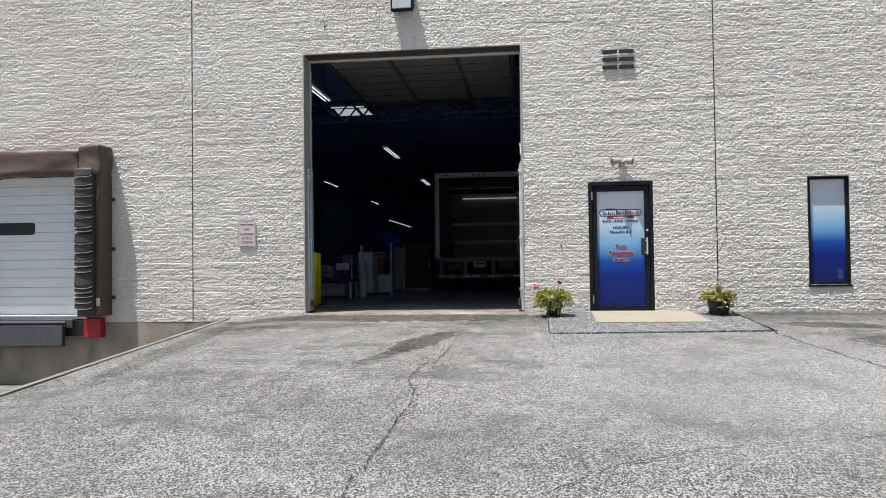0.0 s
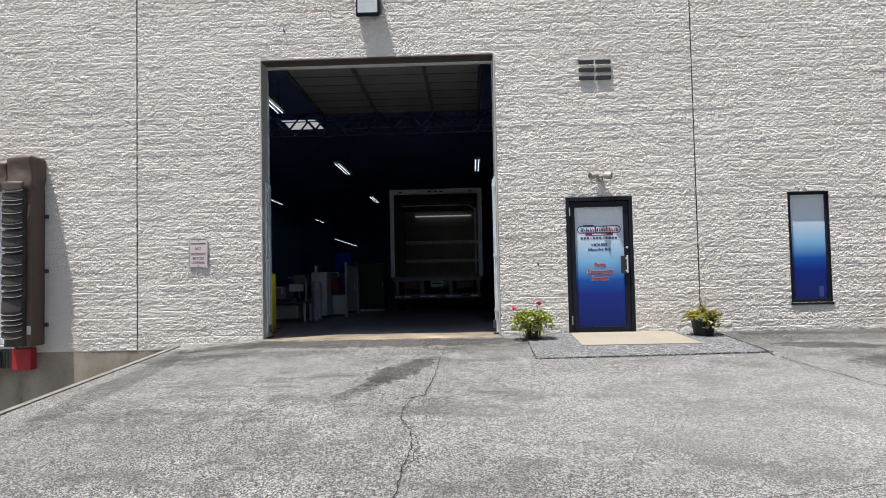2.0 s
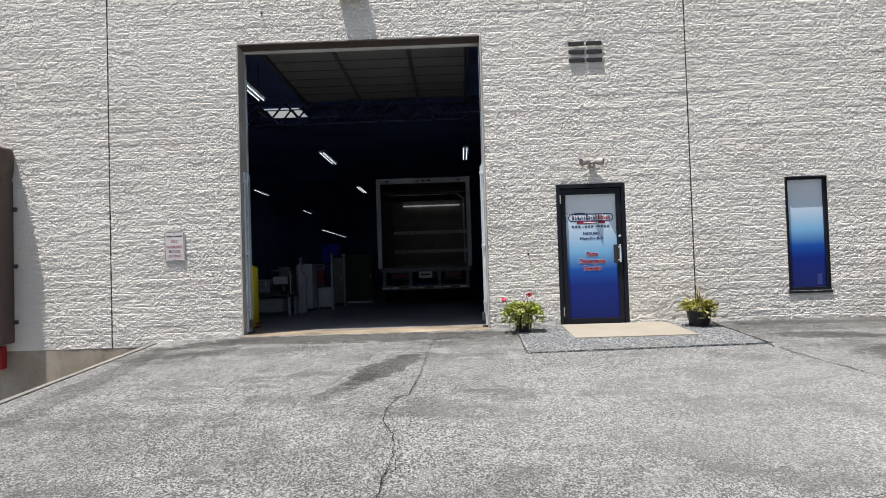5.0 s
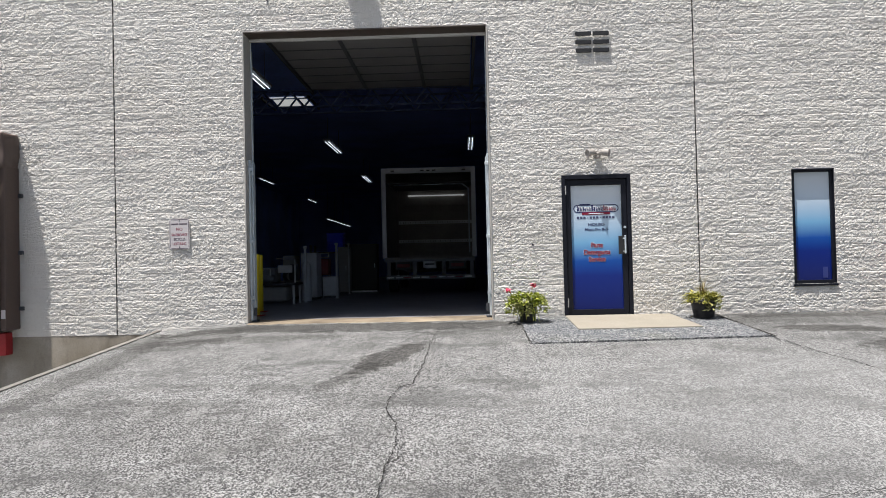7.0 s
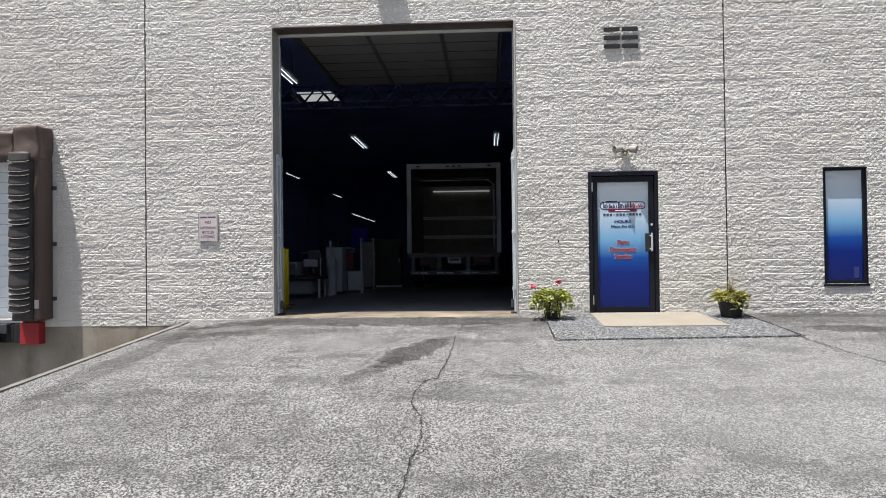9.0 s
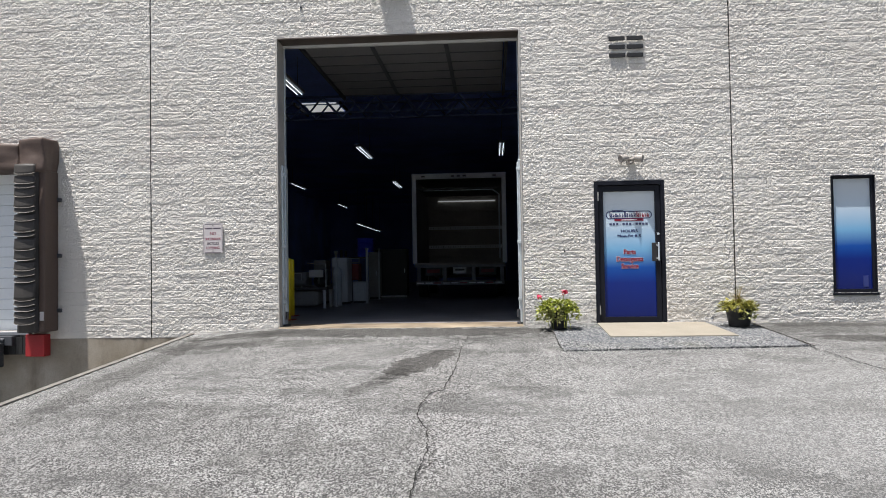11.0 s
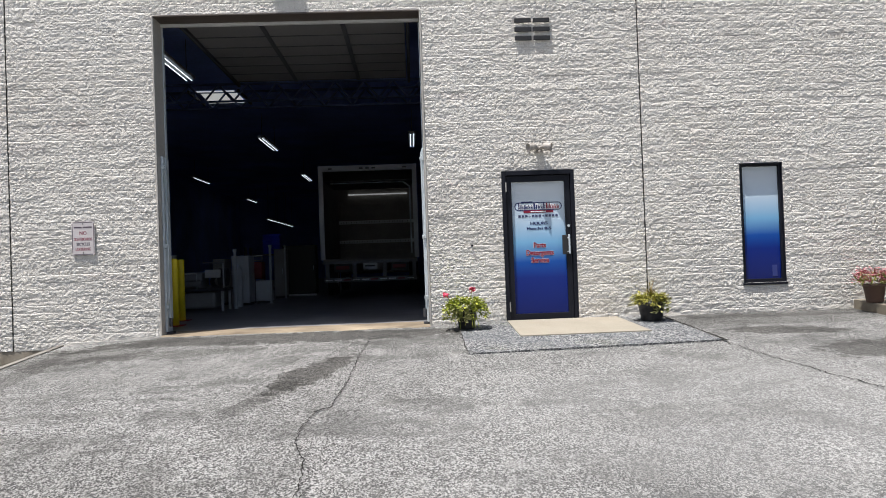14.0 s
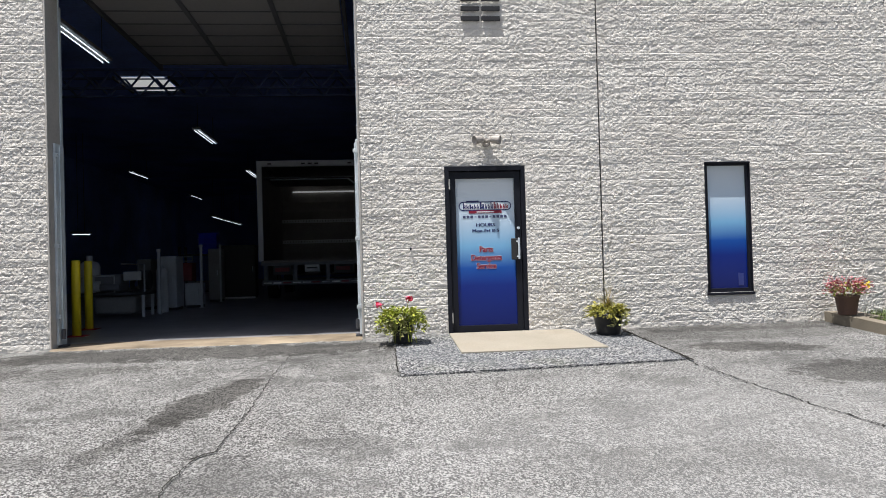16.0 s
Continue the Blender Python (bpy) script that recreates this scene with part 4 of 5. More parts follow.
def planters():
    rnd = random.Random(11)
    y = 11.66
    p = thing("flower_pot", (0.37, y, ramp_z(y) + 0.011), "black pot of bright green trailing leaves with red geranium heads", "potted plant", "flower pots by the wall")
    part("pot", lathe(pot_profile(0.105, 0.14, 0.28)), BLACK, p, smooth=True)
    part("foliage", leaf_cloud(1100, (0.0, 0.0, 0.29), (0.31, 0.28, 0.15), 0.028, rnd, 0.6), LEAF, p)
    for sx, n in ((-0.18, 400), (0.17, 260)):
        part("foliage", leaf_cloud(n, (sx, -0.06, 0.19), (0.14, 0.16, 0.19), 0.027, rnd, 0.9, low=0.01), LEAF, p)
    vines = bmesh.new()
    for i in range(9):
        a, r = rnd.uniform(-2.7, -0.5), rnd.uniform(0.18, 0.27)
        tip = (math.cos(a) * r, math.sin(a) * r, rnd.uniform(0.01, 0.06))
        rod((math.cos(a) * 0.15, math.sin(a) * 0.15, 0.28), tip, 0.003, vines, 5)
    part("trailing_stems", vines, LEAF, p)
    part("trailing_leaves", leaf_cloud(380, (-0.07, -0.17, 0.17), (0.15, 0.06, 0.19), 0.026, rnd, 0.9, low=0.0), LEAF_CREAM, p, "cream and yellow trailing leaves")
    for x, yy, z in ((-0.27, -0.06, 0.45), (0.08, -0.04, 0.51)):
        stem = part("stem", rod((x * 0.5, yy * 0.5, 0.30), (x, yy, z), 0.005, seg=6), LEAF, p)
        part("blossom", blossom((x, yy, z), 0.052, rnd, 30), PETAL, stem, "red geranium head")
    y = 11.74
    p = thing("flower_pot", (2.86, y, ramp_z(y) + 0.011), "black pot with yellow-green leaves and a tall grass spike", "potted plant", "flower pots by the wall")
    part("pot", lathe(pot_profile(0.135, 0.18, 0.25)), BLACK, p, smooth=True)
    part("foliage", leaf_cloud(950, (0, -0.02, 0.26), (0.30, 0.27, 0.12), 0.021, rnd, 0.8, 3.0), LEAF_Y, p)
    part("trailing_leaves", leaf_cloud(110, (0.07, -0.19, 0.14), (0.12, 0.04, 0.15), 0.03, rnd, 0.9, low=0.02), LEAF_CREAM, p)
    bm = bmesh.new()
    for i in range(64):
        a, lean = rnd.uniform(0, 6.28), rnd.uniform(0.02, 0.36)
        h = rnd.uniform(0.14, 0.27) if i % 4 else rnd.uniform(0.28, 0.42)
        prev = None
        for k in range(5):
            f = k / 4
            c = Vector((math.cos(a) * lean * f * f, math.sin(a) * lean * f * f, 0.28 + h * f * (1 - 0.25 * f * lean / 0.3)))
            s = Vector((-math.sin(a), math.cos(a), 0)) * 0.005 * (1 - f * 0.9)
            row = (bm.verts.new(c + s), bm.verts.new(c - s))
            if prev:
                bm.faces.new((prev[0], prev[1], row[1], row[0]))
            prev = row
    part("grass_spike", bm, LEAF_RED, p, "thin upright olive and reddish blades")
    p = thing("flower_pot", (5.97, 11.80, 0.874), "brown pot of pink and yellow flowers on the planter kerb", "potted plant", "flower pots by the wall")
    part("pot", lathe(pot_profile(0.105, 0.142, 0.25)), TERRA, p, smooth=True)
    part("foliage", leaf_cloud(260, (0, 0, 0.28), (0.28, 0.24, 0.13), 0.03, rnd), LEAF, p)
    part("foliage", leaf_cloud(420, (-0.03, -0.05, 0.32), (0.37, 0.28, 0.19), 0.027, rnd), PETAL_PINK, p, "dusty red bracts")
    for i in range(22):
        a = rnd.uniform(0, 6.28)
        c = (math.cos(a) * rnd.uniform(0.06, 0.32) - 0.02, math.sin(a) * 0.18 - 0.05, rnd.uniform(0.27, 0.44))
        part("blossom", blossom(c, rnd.uniform(0.016, 0.028), rnd, 14), PETAL_PINK, p, "dusty pink blossom")
    for c in ((0.10, -0.16, 0.38), (0.20, -0.12, 0.39), (0.24, -0.05, 0.36)):
        part("blossom", blossom(c, 0.036, rnd, 18), PETAL_YELLOW, p, "yellow blossom")


planters()


def planting_bed():
    x = 5.90
    tagged(sloped_slab("planter_kerb", x, x + 0.16, 7.6, 12.17, 0.125, 0.35, KERB, nx=2, ny=24), "pale concrete kerb round a planting bed", "kerb", kind="structure")
    tagged(sloped_slab("planter_kerb", x + 0.158, x + 0.40, 11.60, 12.165, 0.122, 0.35, KERB, nx=2, ny=4), "pale concrete corner of the planting bed", "kerb", kind="structure")
    bed = tagged(sloped_slab("lawn", x + 0.162, 9.9, 7.6, 12.16, 0.075, 0.2, SOIL, nx=6, ny=6), "strip of dark soil under short grass", "ground", kind="structure")
    rnd = random.Random(5)
    bm = bmesh.new()
    for _ in range(9000):
        px, py = rnd.uniform(x + 0.17, 8.2), rnd.uniform(8.6, 12.12)
        if px < x + 0.41 and py > 11.58:
            continue
        a, h = rnd.uniform(0, 6.28), rnd.uniform(0.05, 0.11)
        d = Vector((math.cos(a), math.sin(a), 0))
        z = ramp_z(py) + 0.074
        v = [bm.verts.new((px - d.y * 0.004, py + d.x * 0.004, z)), bm.verts.new((px + d.y * 0.004, py - d.x * 0.004, z)), bm.verts.new((px + d.x * h * 0.6, py + d.y * h * 0.6, z + h))]
        bm.faces.new(v)
    tagged(part("grass", bm, GRASS), "short green grass in the planting bed", "grass", kind="stuff")


planting_bed()


# ---- inside the hall ----
def bollard(x, y):
    b = thing("bollard", (x, y, FLOOR_Z), "yellow painted steel bollard inside the doorway", "bollard", "bollards inside the doorway")
    part("post", lathe([(0.06, 0.0), (0.06, 1.05), (0.056, 1.06), (0.04, 1.067), (0.01, 1.07)]), YELLOW, b, smooth=True)
    part("base_plate", box(-0.13, -0.13, 0.0, 0.13, 0.13, 0.012, 0.003), RED, b, "rusty red base plate")


bollard(-4.10, 13.85)
bollard(-4.35, 15.0)


def tube_light(x, y, z, length=2.4, turn=0.0, tubes=(-0.05, 0.05)):
    t = thing("ceiling_light", (x, y, z), "twin fluorescent strip light hung from the ceiling, lit", "ceiling light", "strip lights in the hall")
    t.rotation_euler = (0, 0, turn)
    part("housing", box(-0.11, -length / 2, 0.03, 0.11, length / 2, 0.09, 0.01), TRUCKMID, t, "grey enamelled reflector housing")
    for s in tubes:
        part("tube", rod((s, -length / 2 + 0.03, 0.0), (s, length / 2 - 0.03, 0.0), 0.008, seg=8), TUBE, t, "lit white tube")
    for yy in (-length / 2 + 0.2, length / 2 - 0.2):
        part("hanger", rod((0, yy, 0.09), (0, yy, ROOF - z), 0.006, seg=6), TRUCKDARK, t)


for lx, ly, lz, ll in ((-4.6, 15.55, 5.4, 2.4), (-4.6, 24.8, 5.4, 2.4), (-4.7, 33.8, 5.4, 2.4), (-9.1, 33.6, 5.4, 2.4), (-9.2, 43.9, 5.4, 2.4),
                       (-0.2, 24.8, 5.4, 2.4), (-7.95, 43.0, 4.2, 2.6), (-7.95, 45.8, 4.2, 2.6), (-7.95, 48.6, 4.2, 2.6), (-9.35, 28.2, 2.85, 0.6)):
    tube_light(lx, ly, lz, ll, -0.9 if lz < 3 else 0.0, (0.0,) if lx < -7 else (-0.05, 0.05))


def skylight(x, y):
    s = thing("skylight", (x, y, ROOF - 0.05), "daylit rooftop skylight behind open steel joists", "skylight")
    part("panel", box(-0.50, -0.66, 0.02, 0.50, 0.66, 0.045), SKYLIGHT, s)
    part("curb", box(-0.65, -0.75, -0.02, -0.601, 0.75, 0.049), TRUCKDARK, s)
    part("curb", box(0.601, -0.75, -0.02, 0.65, 0.75, 0.049), TRUCKDARK, s)


skylight(-5.18, 21.5)


def joist(y):
    """Open-web steel joist across the hall."""
    j = thing("roof_joist", (-1.0, y, ROOF - 0.47), "dark navy open-web steel roof joist under the skylight", "roof joist", "joists under the ceiling")
    part("bottom_chord", box(-10.7, -0.03, 0, 10.7, 0.03, 0.045), DECKNAVY, j)
    part("top_chord", box(-10.7, -0.03, 0.42, 10.7, 0.03, 0.465), DECKNAVY, j)
    bm = bmesh.new()
    n = 60
    for i in range(n):
        x = -10.6 + 21.2 * i / n
        up = i % 2
        rod((x, 0, 0.02 + 0.42 * up), (x + 21.2 / n, 0, 0.44 - 0.42 * up), 0.026, bm, 6)
    tagged(part("web", bm, DECKNAVY, j), kind="stuff")


for jy in (20.1, 20.9):
    joist(jy)


def box_truck():
    x0, x1, y0 = -2.80, -0.13, 22.1
    cx = (x0 + x1) / 2
    t = thing("box_truck", (cx, y0, FLOOR_Z), "box truck with an open rear, parked inside the hall", "truck")
    L, R = x0 - cx, x1 - cx
    B, T, D = 1.03, 3.56, 4.75
    part("rear_frame", box(L, 0, B - 0.02, L + 0.125, 0.10, T, 0.01), TRUCKFRAME, t, "pale bare aluminium rear frame")
    part("rear_frame", box(R - 0.125, 0, B - 0.02, R, 0.10, T, 0.01), TRUCKFRAME, t, "pale bare aluminium rear frame")
    part("rear_frame", box(L + 0.125, 0, T - 0.15, R - 0.125, 0.10, T, 0.01), TRUCKFRAME, t, "pale bare aluminium rear frame")
    for i, f in enumerate((-0.42, -0.07, 0.0, 0.07, 0.42)):
        part("marker_light", box(f * 2.4 - 0.05, -0.012, T - 0.10, f * 2.4 + 0.05, 0.001, T - 0.065, 0.004), TRUCKDARK, t)
    part("side_wall", box(L, 0.102, B, L + 0.05, D, T, 0.005), WHITE, t)
    part("side_wall", box(R - 0.05, 0.102, B, R, D, T, 0.005), WHITE, t)
    part("roof", box(L + 0.051, 0.102, T - 0.05, R - 0.051, D, T), TRUCKDARK, t)
    part("bulkhead", box(L + 0.051, D - 0.06, B, R - 0.051, D, T - 0.051), PLYWOOD, t)
    part("lining", box(L + 0.051, 0.12, B + 0.001, L + 0.07, D - 0.061, T - 0.06), PLYWOOD, t)
    part("lining", box(R - 0.07, 0.12, B + 0.001, R - 0.051, D - 0.061, T - 0.06), PLYWOOD, t)
    part("load_floor", box(L + 0.071, 0.0, B - 0.06, R - 0.071, D - 0.061, B - 0.002), PLYWOOD, t)
    # rolled rear shutter and its track
    part("shutter", box(L + 0.16, 0.3, T - 0.42, R - 0.16, 2.4, T - 0.38, 0.01), TRUCKDARK, t)
    part("shutter_track", rod((R - 0.20, 0.16, B + 0.1), (R - 0.20, 0.16, T - 0.60), 0.022), GALV, t)
    part("shutter_track", rod((R - 0.20, 0.16, T - 0.60), (R - 0.38, 0.22, T - 0.46), 0.022), GALV, t)
    part("shutter_track", rod((R - 0.38, 0.22, T - 0.46), (L + 0.3, 0.26, T - 0.46), 0.016), GALV, t)
    for z in (B + 0.53, B + 1.18):
        rail = part("tie_rail", box(L + 0.075, D - 0.10, z, R - 0.075, D - 0.062, z + 0.11, 0.006), TRUCKFRAME, t, "perforated steel tie rail")
        for i in range(28):
            a = L + 0.14 + i * 0.085
            part("slot", box(a, D - 0.103, z + 0.03, a + 0.018, D - 0.0985, z + 0.075), TRUCKDARK, rail)
    part("header_bar", box(L + 0.42, D - 0.14, B + 2.14, R - 0.30, D - 0.062, B + 2.178, 0.01), CARGOLAMP, t, "dim white cargo strip lamp across the load box")
    for z in (B + 0.25, B + 1.52, B + 1.82):
        part("lining_batten", box(L + 0.075, D - 0.078, z, R - 0.075, D - 0.062, z + 0.03, 0.004), PLYWOOD, t)
    # chassis end
    part("rear_sill", box(L + 0.05, 0.0, B - 0.14, R - 0.05, 0.12, B - 0.062, 0.008), TRUCKMID, t)
    for x in (L + 0.12, -0.48, 0.34, R - 0.20):
        part("bumper_post", box(x, 0.02, 0.40, x + 0.10, 0.12, B - 0.141, 0.006), TRUCKMID, t)
    part("bumper", box(L + 0.08, -0.05, 0.40, R - 0.08, 0.018, 0.52, 0.01), TRUCKMID, t)
    for i in range(10):
        a = L + 0.12 + i * 0.243
        part("reflector", box(a, -0.056, 0.44, a + 0.2, -0.0505, 0.475), INK_RED if i % 3 == 2 else SIGNPALE, t)
    part("number_plate", box(-0.19, -0.01, 0.72, 0.18, 0.0, 0.90, 0.004), TRUCKFRAME, t, "pale licence plate")
    part("plate_bar", box(-0.14, -0.0125, 0.80, 0.13, -0.0102, 0.84), TRUCKDARK, t)
    for x in (-0.93, 0.60):
        lamp = part("tail_lamp", box(x, -0.008, 0.74, x + 0.36, 0.018, 0.84, 0.008), DARKRED, t, "dark red tail lamp")
        part("housing", box(x - 0.05, 0.019, 0.66, x + 0.42, 0.1, 0.89, 0.01), TRUCKDARK, lamp)
    for yy in (1.7, 5.6):
        for x in (L + 0.16, R - 0.16):
            w = rod((x - 0.13, yy, 0.47), (x + 0.13, yy, 0.47), 0.47, seg=28)
            wheel = part("wheel", w, BLACK, t)
            part("rim", rod((x - 0.135, yy, 0.47), (x + 0.135, yy, 0.47), 0.25, seg=20), TRUCKGREY, wheel)
    for x in (-0.45, 0.37):
        part("chassis_rail", box(x, 0.2, 0.66, x + 0.08, 6.6, 0.90), TRUCKDARK, t)
    part("cab", box(L + 0.2, D + 0.2, 0.55, R - 0.2, D + 2.0, 2.55, 0.12, seg=3), WHITE, t)


box_truck()


def washer_machine(x, y):
    """Pressure washer unit on a frame."""
    m = thing("pressure_washer", (x, y, FLOOR_Z), "grey skid-mounted pressure washer unit in the dim hall", "machine")
    for sx in (-0.62, 0.62):
        for sy in (-0.3, 0.3):
            part("leg", box(sx - 0.025, sy - 0.025, 0, sx + 0.025, sy + 0.025, 0.42, 0.004), TRUCKGREY, m)
    part("deck", box(-0.68, -0.36, 0.42, 0.68, 0.36, 0.48, 0.01), TRUCKDARK, m)
    part("lower_tank", box(-0.30, -0.28, 0.06, 0.46, 0.28, 0.40, 0.06, seg=3), STEEL, m)
    part("engine", box(-0.30, -0.26, 0.48, 0.20, 0.26, 0.82, 0.05, seg=3), TRUCKMID, m)
    part("control_panel", box(0.28, -0.37, 0.70, 0.60, -0.31, 0.87, 0.012), WHITE, m, "pale control panel")
    part("boiler", lathe([(0.17, 0.48), (0.19, 0.52), (0.19, 0.98), (0.15, 1.06), (0.06, 1.10), (0.06, 1.2)], 20, (-0.46, 0, 0)), DIMGREY, m, smooth=True)
    part("hose_reel", rod((0.46, 0.1, 0.70), (0.64, 0.1, 0.70), 0.19, seg=20), TRUCKDARK, m)
    part("handle_bar", rod((0.66, -0.34, 0.48), (0.66, -0.34, 1.0), 0.016), TRUCKGREY, m)
    part("handle_bar", rod((0.24, -0.34, 1.02), (0.66, -0.34, 1.0), 0.012), TRUCKMID, m)
    part("pump", rod((-0.16, -0.30, 0.58), (0.20, -0.30, 0.58), 0.075, seg=16), TRUCKMID, m)
    part("motor_cap", rod((-0.28, -0.28, 0.60), (-0.17, -0.28, 0.60), 0.10, seg=18), DIMGREY, m)
    for i in range(5):
        hose = bmesh.new()
        r = 0.15 - 0.012 * i
        ring = [(0.54 + r * math.cos(a), -0.33 + 0.016 * i, 0.62 + r * math.sin(a)) for a in (2 * math.pi * k / 18 for k in range(19))]
        for p, q in zip(ring, ring[1:]):
            rod(p, q, 0.011, hose, 6)
        part("hose_coil", hose, BLACK, m, "coiled black hose")
    for sx in (-0.66, 0.10):
        part("side_rail", rod((sx, -0.33, 0.48), (sx, -0.33, 0.80), 0.014), TRUCKGREY, m)
    part("side_rail", rod((-0.66, -0.33, 0.80), (0.10, -0.33, 0.80), 0.014), TRUCKGREY, m)


washer_machine(-4.95, 18.0)


def upright(x, y, h, w=0.06):
    u = thing("rack_post", (x, y, FLOOR_Z), "pale steel rack post standing on the floor", "post", "rack posts in the hall")
    part("post", box(-w / 2, -w / 2, 0, w / 2, w / 2, h, 0.005), TRUCKGREY, u)
    part("foot", box(-w, -w, 0, w, w, 0.012, 0.003), TRUCKGREY, u)
    part("cap", box(-w * 0.7, -w * 0.7, h, w * 0.7, w * 0.7, h + 0.06, 0.006), TRUCKGREY, u)


for ux, uy, uh, uw in ((-4.19, 18.3, 1.24, 0.05), (-3.77, 20.1, 1.36, 0.055), (-3.84, 22.6, 1.42, 0.045)):
    upright(ux, uy, uh, uw)


def cabinet(x, y, w, h, d=0.6, mat=DIMGREY, label="pale steel parts cabinet in the dim hall"):
    c = thing("cabinet", (x, y, FLOOR_Z), label, "cabinet", "cabinets in the hall")
    part("body", box(-w / 2, 0, 0.06, w / 2, d, h, 0.012), mat, c)
    part("plinth", box(-w / 2 + 0.02, 0.03, 0, w / 2 - 0.02, d - 0.02, 0.06), TRUCKDARK, c)
    dr = part("door", box(-w / 2 + 0.015, -0.018, 0.08, w / 2 - 0.015, -0.001, h - 0.02, 0.004), mat, c)
    part("handle", box(w / 2 - 0.08, -0.04, h * 0.5, w / 2 - 0.06, -0.0185, h * 0.5 + 0.14, 0.004), GALV, dr)


cabinet(-4.98, 20.0, 0.30, 1.12, mat=STEEL, label="grey steel parts cabinet in the dim hall")
cabinet(-4.36, 19.5, 0.40, 1.17)
cabinet(-4.02, 22.7, 0.30, 1.38, mat=STEEL, label="grey steel parts cabinet in the dim hall")
cabinet(-3.98, 20.2, 0.36, 0.56, 0.4, label="low grey steel cabinet in the dim hall")
cabinet(-3.74, 24.45, 1.0, 1.5, 0.5, BLACK, "wide black steel cabinet standing in the dark hall")


def crate_rack(x, y):
    s = thing("shelf_rack", (x, y, FLOOR_Z), "dark steel shelf rack carrying blue crates", "rack")
    for sx in (-0.75, 0.75):
        for sy in (-0.35, 0.35):
            part("post", box(sx - 0.03, sy - 0.03, 0, sx + 0.03, sy + 0.03, 1.5), TRUCKDARK, s)
    for z in (0.2, 1.24):
        part("shelf", box(-0.78, -0.38, z, 0.78, 0.38, z + 0.04), TRUCKDARK, s)
    for i in range(4):
        c = thing("crate", (x, y, FLOOR_Z + 1.28 + i * 0.15), "blue plastic crate stacked on the rack", "crate", "crates on the rack")
        part("tray", box(-0.25, -0.19, 0.0, 0.25, 0.19, 0.115, 0.012), BLUEPLASTIC, c)
        for k in (-0.16, 0.0, 0.16):
            part("rib", box(k - 0.012, -0.204, 0.004, k + 0.012, -0.189, 0.112, 0.003), BLUEPLASTIC, c)
        part("lip", box(-0.28, -0.22, 0.115, 0.28, 0.22, 0.148, 0.006), BLUEPLASTIC, c)


crate_rack(-4.60, 24.9)


def red_tool(x, y):
    c = thing("tool_cart", (x, y, FLOOR_Z), "dark red tool cart beside the cabinets", "tool cart")
    part("body", box(-0.13, -0.2, 0.60, 0.13, 0.2, 1.02, 0.02), DARKRED, c)
    for i in range(3):
        part("drawer", box(-0.118, -0.215, 0.62 + i * 0.13, 0.118, -0.201, 0.735 + i * 0.13, 0.004), DARKRED, c)
    for sx in (-0.12, 0.12):
        for sy in (-0.15, 0.15):
            part("leg", box(sx - 0.02, sy - 0.02, 0, sx + 0.02, sy + 0.02, 0.60), TRUCKMID, c)
    part("rail", rod((-0.15, -0.2, 1.16), (0.15, -0.2, 1.16), 0.014), GALV, c)
    part("rail", rod((-0.15, -0.2, 1.06), (0.15, -0.2, 1.06), 0.010), GALV, c)
    for sx in (-0.14, 0.14):
        part("rail_post", rod((sx, -0.19, 1.05), (sx, -0.19, 1.16), 0.012), GALV, c)


red_tool(-4.15, 20.5)

mat_ = thing("floor_strip", (-3.74, 24.2, FLOOR_Z + 0.001), "pale strip lying on the dark floor", "floor strip")
part("strip", box(-0.52, -0.09, 0, 0.52, 0.09, 0.045, 0.004), SIGNPALE, mat_)


def grit():
    """Loose stones and dirt along the foot of the wall."""
    rnd = random.Random(21)
    bm = bmesh.new()
    for _ in range(260):
        near = rnd.random() < 0.35
        x = rnd.gauss(0.22, 0.12) if near else rnd.uniform(-0.1, 5.8)
        y = rnd.gauss(11.55, 0.15) if near else 12.14 - abs(rnd.gauss(0, 0.10))
        if OPEN[0] - 0.1 < x < OPEN[1] + 0.1 or DOOR[0] < x < 2.55 or y > 12.16:
            continue
        r = rnd.uniform(0.004, 0.013)
        m = Matrix.LocRotScale((x, y, ramp_z(y) + 0.011 + r * 0.3), Euler((rnd.random() * 3, rnd.random() * 3, 0)), (r, r * rnd.uniform(0.6, 1.2), r * 0.7))
        bmesh.ops.create_icosphere(bm, subdivisions=1, radius=1.0, matrix=m)
    tagged(part("grit", bm, RIM), "loose grey grit along the foot of the wall", "grit", kind="stuff")


grit()


def gas_bottle(x, y):
    g = thing("gas_bottle", (x, y, FLOOR_Z), "grey steel gas bottle standing by the cabinets", "gas bottle")
    part("body", lathe([(0.115, 0.0), (0.12, 0.02), (0.12, 0.80), (0.112, 0.86), (0.09, 0.91), (0.055, 0.94), (0.02, 0.95)], 20), DIMGREY, g, smooth=True)
    part("valve", rod((0, 0, 0.945), (0, 0, 1.0), 0.018), GALV, g)


gas_bottle(-4.30, 18.9)

# ---- split-face blocks, last ----
def block_relief(u, v, w, h, sx, sy):
    """Outward relief of a split face, from the block's own coordinates and a place in the noise field."""
    x, y = u + sx, v + sy
    a = value_noise(x * 9 + y * 4, y * 15 - x * 3, 1)
    b = value_noise((x - y * 0.8) * 36 + 7, (y + x * 0.6) * 39, 2)
    e = value_noise(x * 58 + y * 26, y * 64 - x * 19, 6)
    f = value_noise(x * 98, y * 103, 4)
    lean = 0.0060 * np.clip(value_noise(x * 1.6, y * 0 + (sy * 13.7), 9) * 1.6 - 0.45, 0, 1)
    rough = 0.0044 * a + 0.0078 * b + 0.0088 * e + 0.0072 * f - 0.0141
    return rough * np.clip((h - v) / 0.022, 0.3, 1.0) + lean * v / h


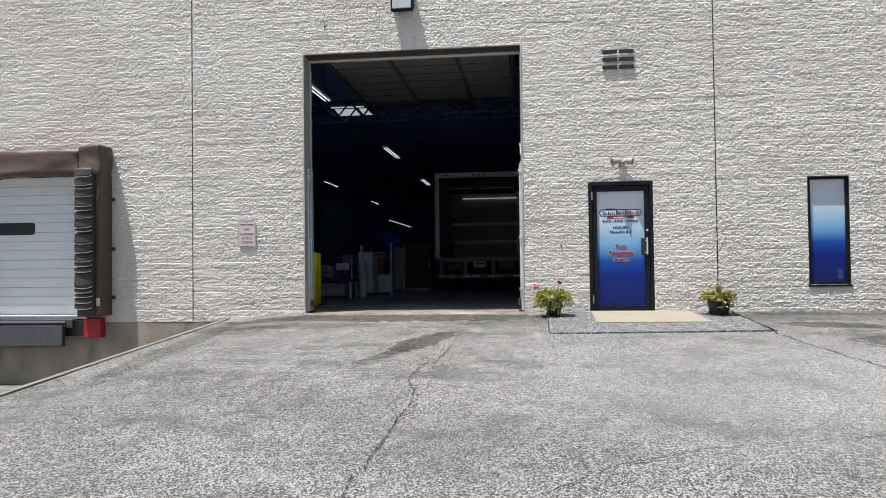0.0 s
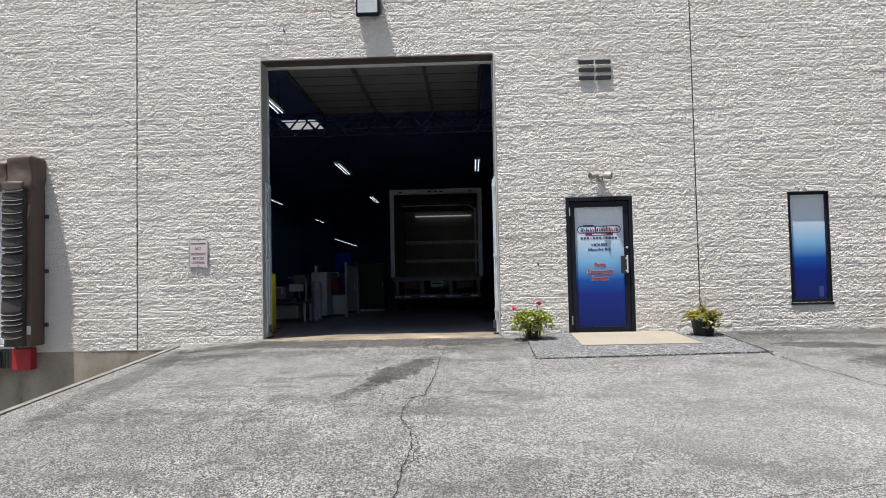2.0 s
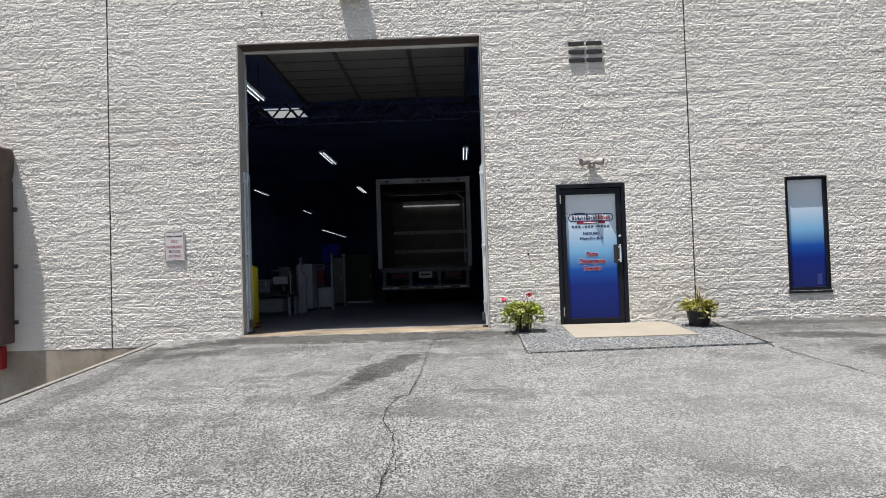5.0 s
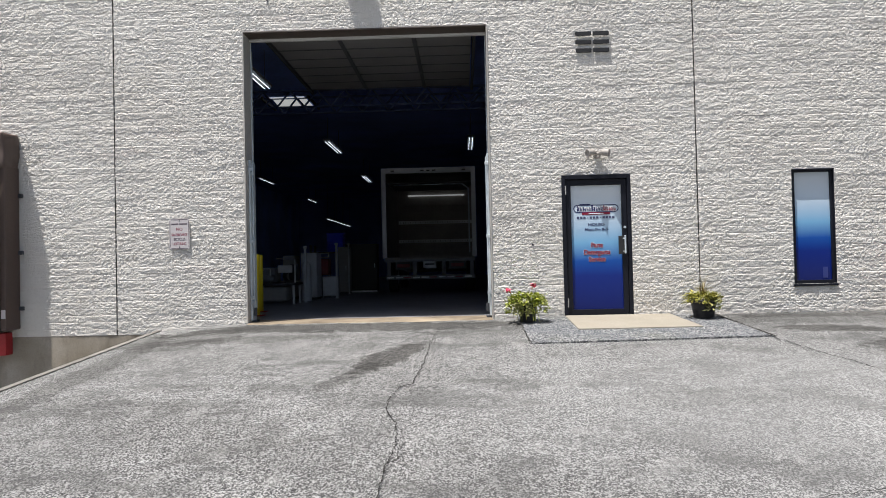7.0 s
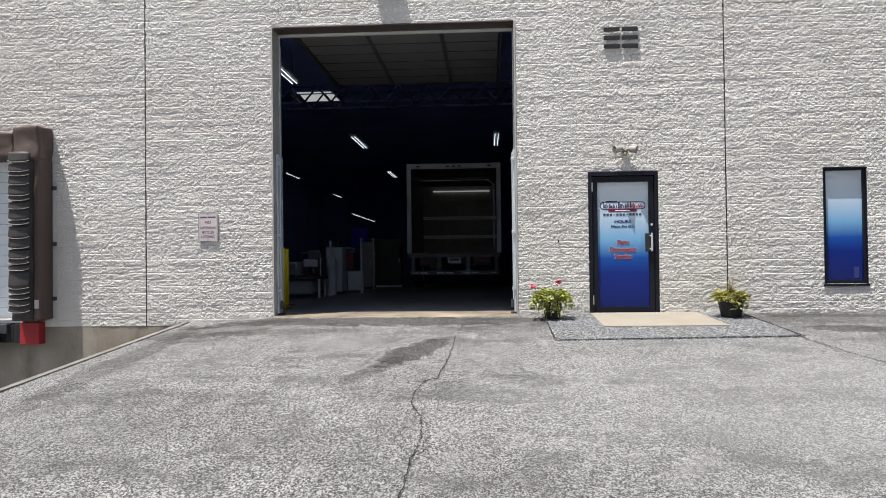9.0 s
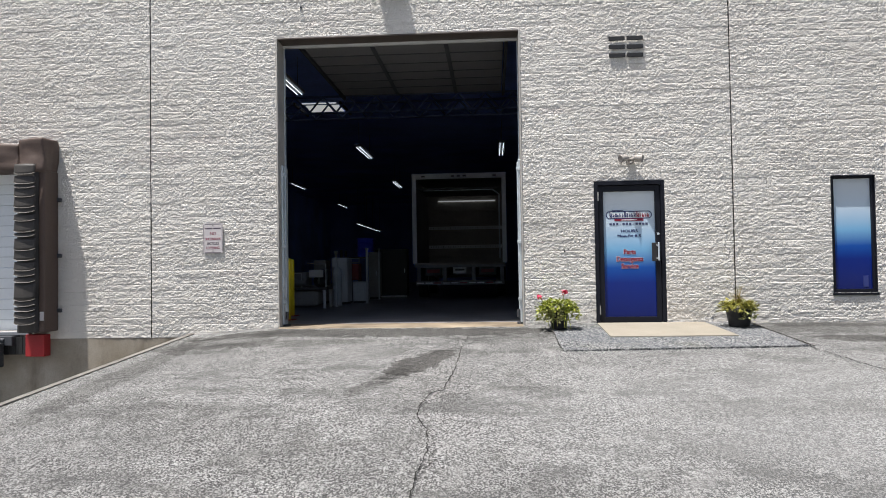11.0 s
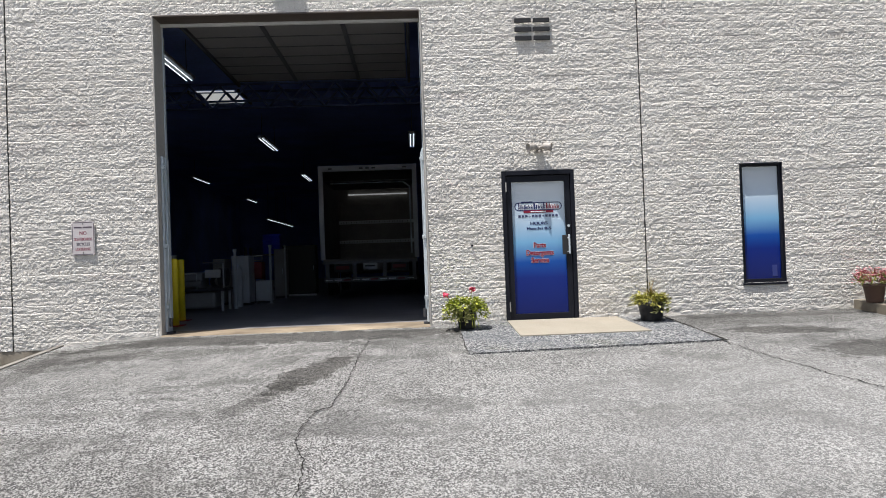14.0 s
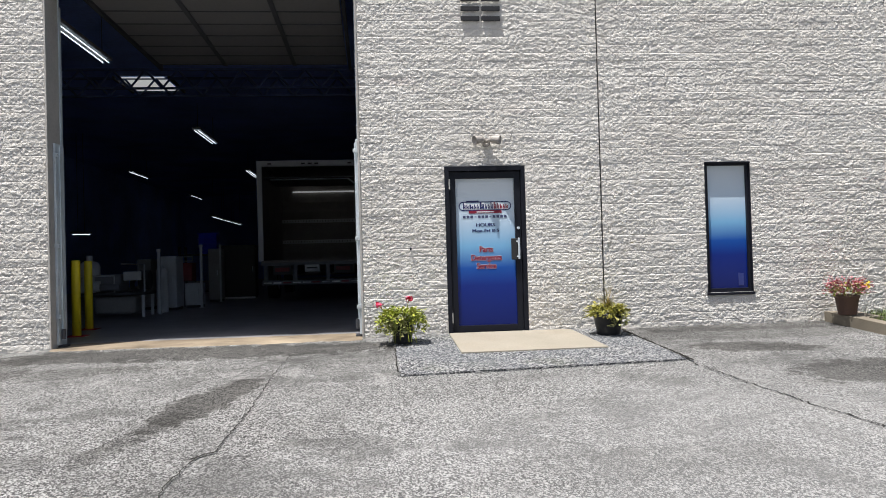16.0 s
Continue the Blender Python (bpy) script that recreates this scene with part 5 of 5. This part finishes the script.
def block_grid(w, h, nu, nv, sx, sy):
    us = np.concatenate([[0, 0.001], np.linspace(0.014, w - 0.014, nu), [w - 0.001, w]]) if w > 0.06 else np.linspace(0, w, 4)
    vs = np.concatenate([[0, 0.002], np.linspace(0.012, h - 0.016, nv), [h - 0.0075, h]])
    U, V = np.meshgrid(us, vs)
    D = block_relief(U, V, w, h, sx, sy) - 0.0035 * ((U <= 0.0015) | (U >= w - 0.0015))
    # an open joint: a worn arris on top, a sharp one below
    arris = np.clip(1 - (h - V) / 0.0075, 0, 1) * (0.001 + 0.0085 * np.clip(value_noise((U + sx) * 1.3, U * 0 + sy * 9.7, 8) * 1.7 - 0.5, 0, 1)) + 0.0012 * (V <= 0.0005)
    return np.stack([U.ravel(), (arris - D).ravel(), V.ravel()], 1), grid_faces(len(us), len(vs))


def ledges(z0, z1):
    """Cut courses over a lintel and under a sill: x0, x1, z0, z1."""
    for h in OPENINGS:
        if z0 < h[3] - 0.03 and h[3] < z1 - 0.012:
            yield h[0], h[1], h[3], z1
        if z1 > h[2] + 0.03 and h[2] > z0 + 0.012 and z0 > BASE - 0.01:
            yield h[0], h[1], z0, h[2]


def runs(z0, z1, x0, x1):
    """The stretches of a course that no opening cuts away."""
    cuts = sorted((h[0], h[1]) for h in OPENINGS if h[2] < z1 - 0.03 and h[3] > z0 + 0.03)
    cuts += [(j - 0.005, j + 0.005) for j in JOINTS]
    out, at = [], x0
    for a, b in sorted(cuts):
        if a > at:
            out.append((at, a))
        at = max(at, b)
    out.append((at, x1))
    return out


def build_blocks():
    rnd = random.Random(7)
    NEAR = (-0.08, 4.345, 0.77, 2.70)
    H = COURSE - GAP
    all_v, all_f, total, singles = [], [], 0, 0
    row, z = 0, BASE
    while z + COURSE < TOP + 0.01:
        pieces = [(p, q, z, z + COURSE) for p, q in runs(z, z + COURSE, LEFT, RIGHT)] + list(ledges(z, z + COURSE))
        for a, b, za, zb in pieces:
            # courses laid a few millimetres in and out, over a metre or so
            x = math.floor(a / LENGTH) * LENGTH - (LENGTH / 2 if row % 2 else 0)
            while x < b:
                x0, x1 = max(x, a), min(x + LENGTH, b)
                x += LENGTH
                w = x1 - x0 - 0.001
                if w < 0.03:
                    continue
                ox, oz = x0 + 0.0005, za + GAP / 2
                step = 0.0042 * (float(value_noise(np.array(x0 * 0.55), np.array(row * 5.3), 12)) - 0.5) + rnd.uniform(-0.0015, 0.0015)
                full = abs(w - (LENGTH - 0.001)) < 1e-4 and zb - za > COURSE - 1e-6
                if NEAR[0] <= x0 and x1 <= NEAR[1] and NEAR[2] <= z <= NEAR[3] and full and singles < 300:
                    verts, faces = block_grid(w, H, 34, 8, x0 + 100, z + 40)
                    ob = mesh_of("block", verts, faces, BLOCK, front)
                    ob.location = (ox, WALL + step, oz)
                    singles += 1
                    continue
                verts, faces = block_grid(w, zb - za - GAP, max(2, round(w / 0.0118)), 8 if zb - za > 0.06 else 3, x0 + 100, z + 40)
                verts += np.array([ox, WALL + step, oz])
                all_v.append(verts)
                all_f.append(faces + total)
                total += len(verts)
        z += COURSE
        row += 1
    ob = mesh_of("block_courses", np.concatenate(all_v), np.concatenate(all_f), BLOCK, front)
    tagged(ob, kind="stuff")


build_blocks()
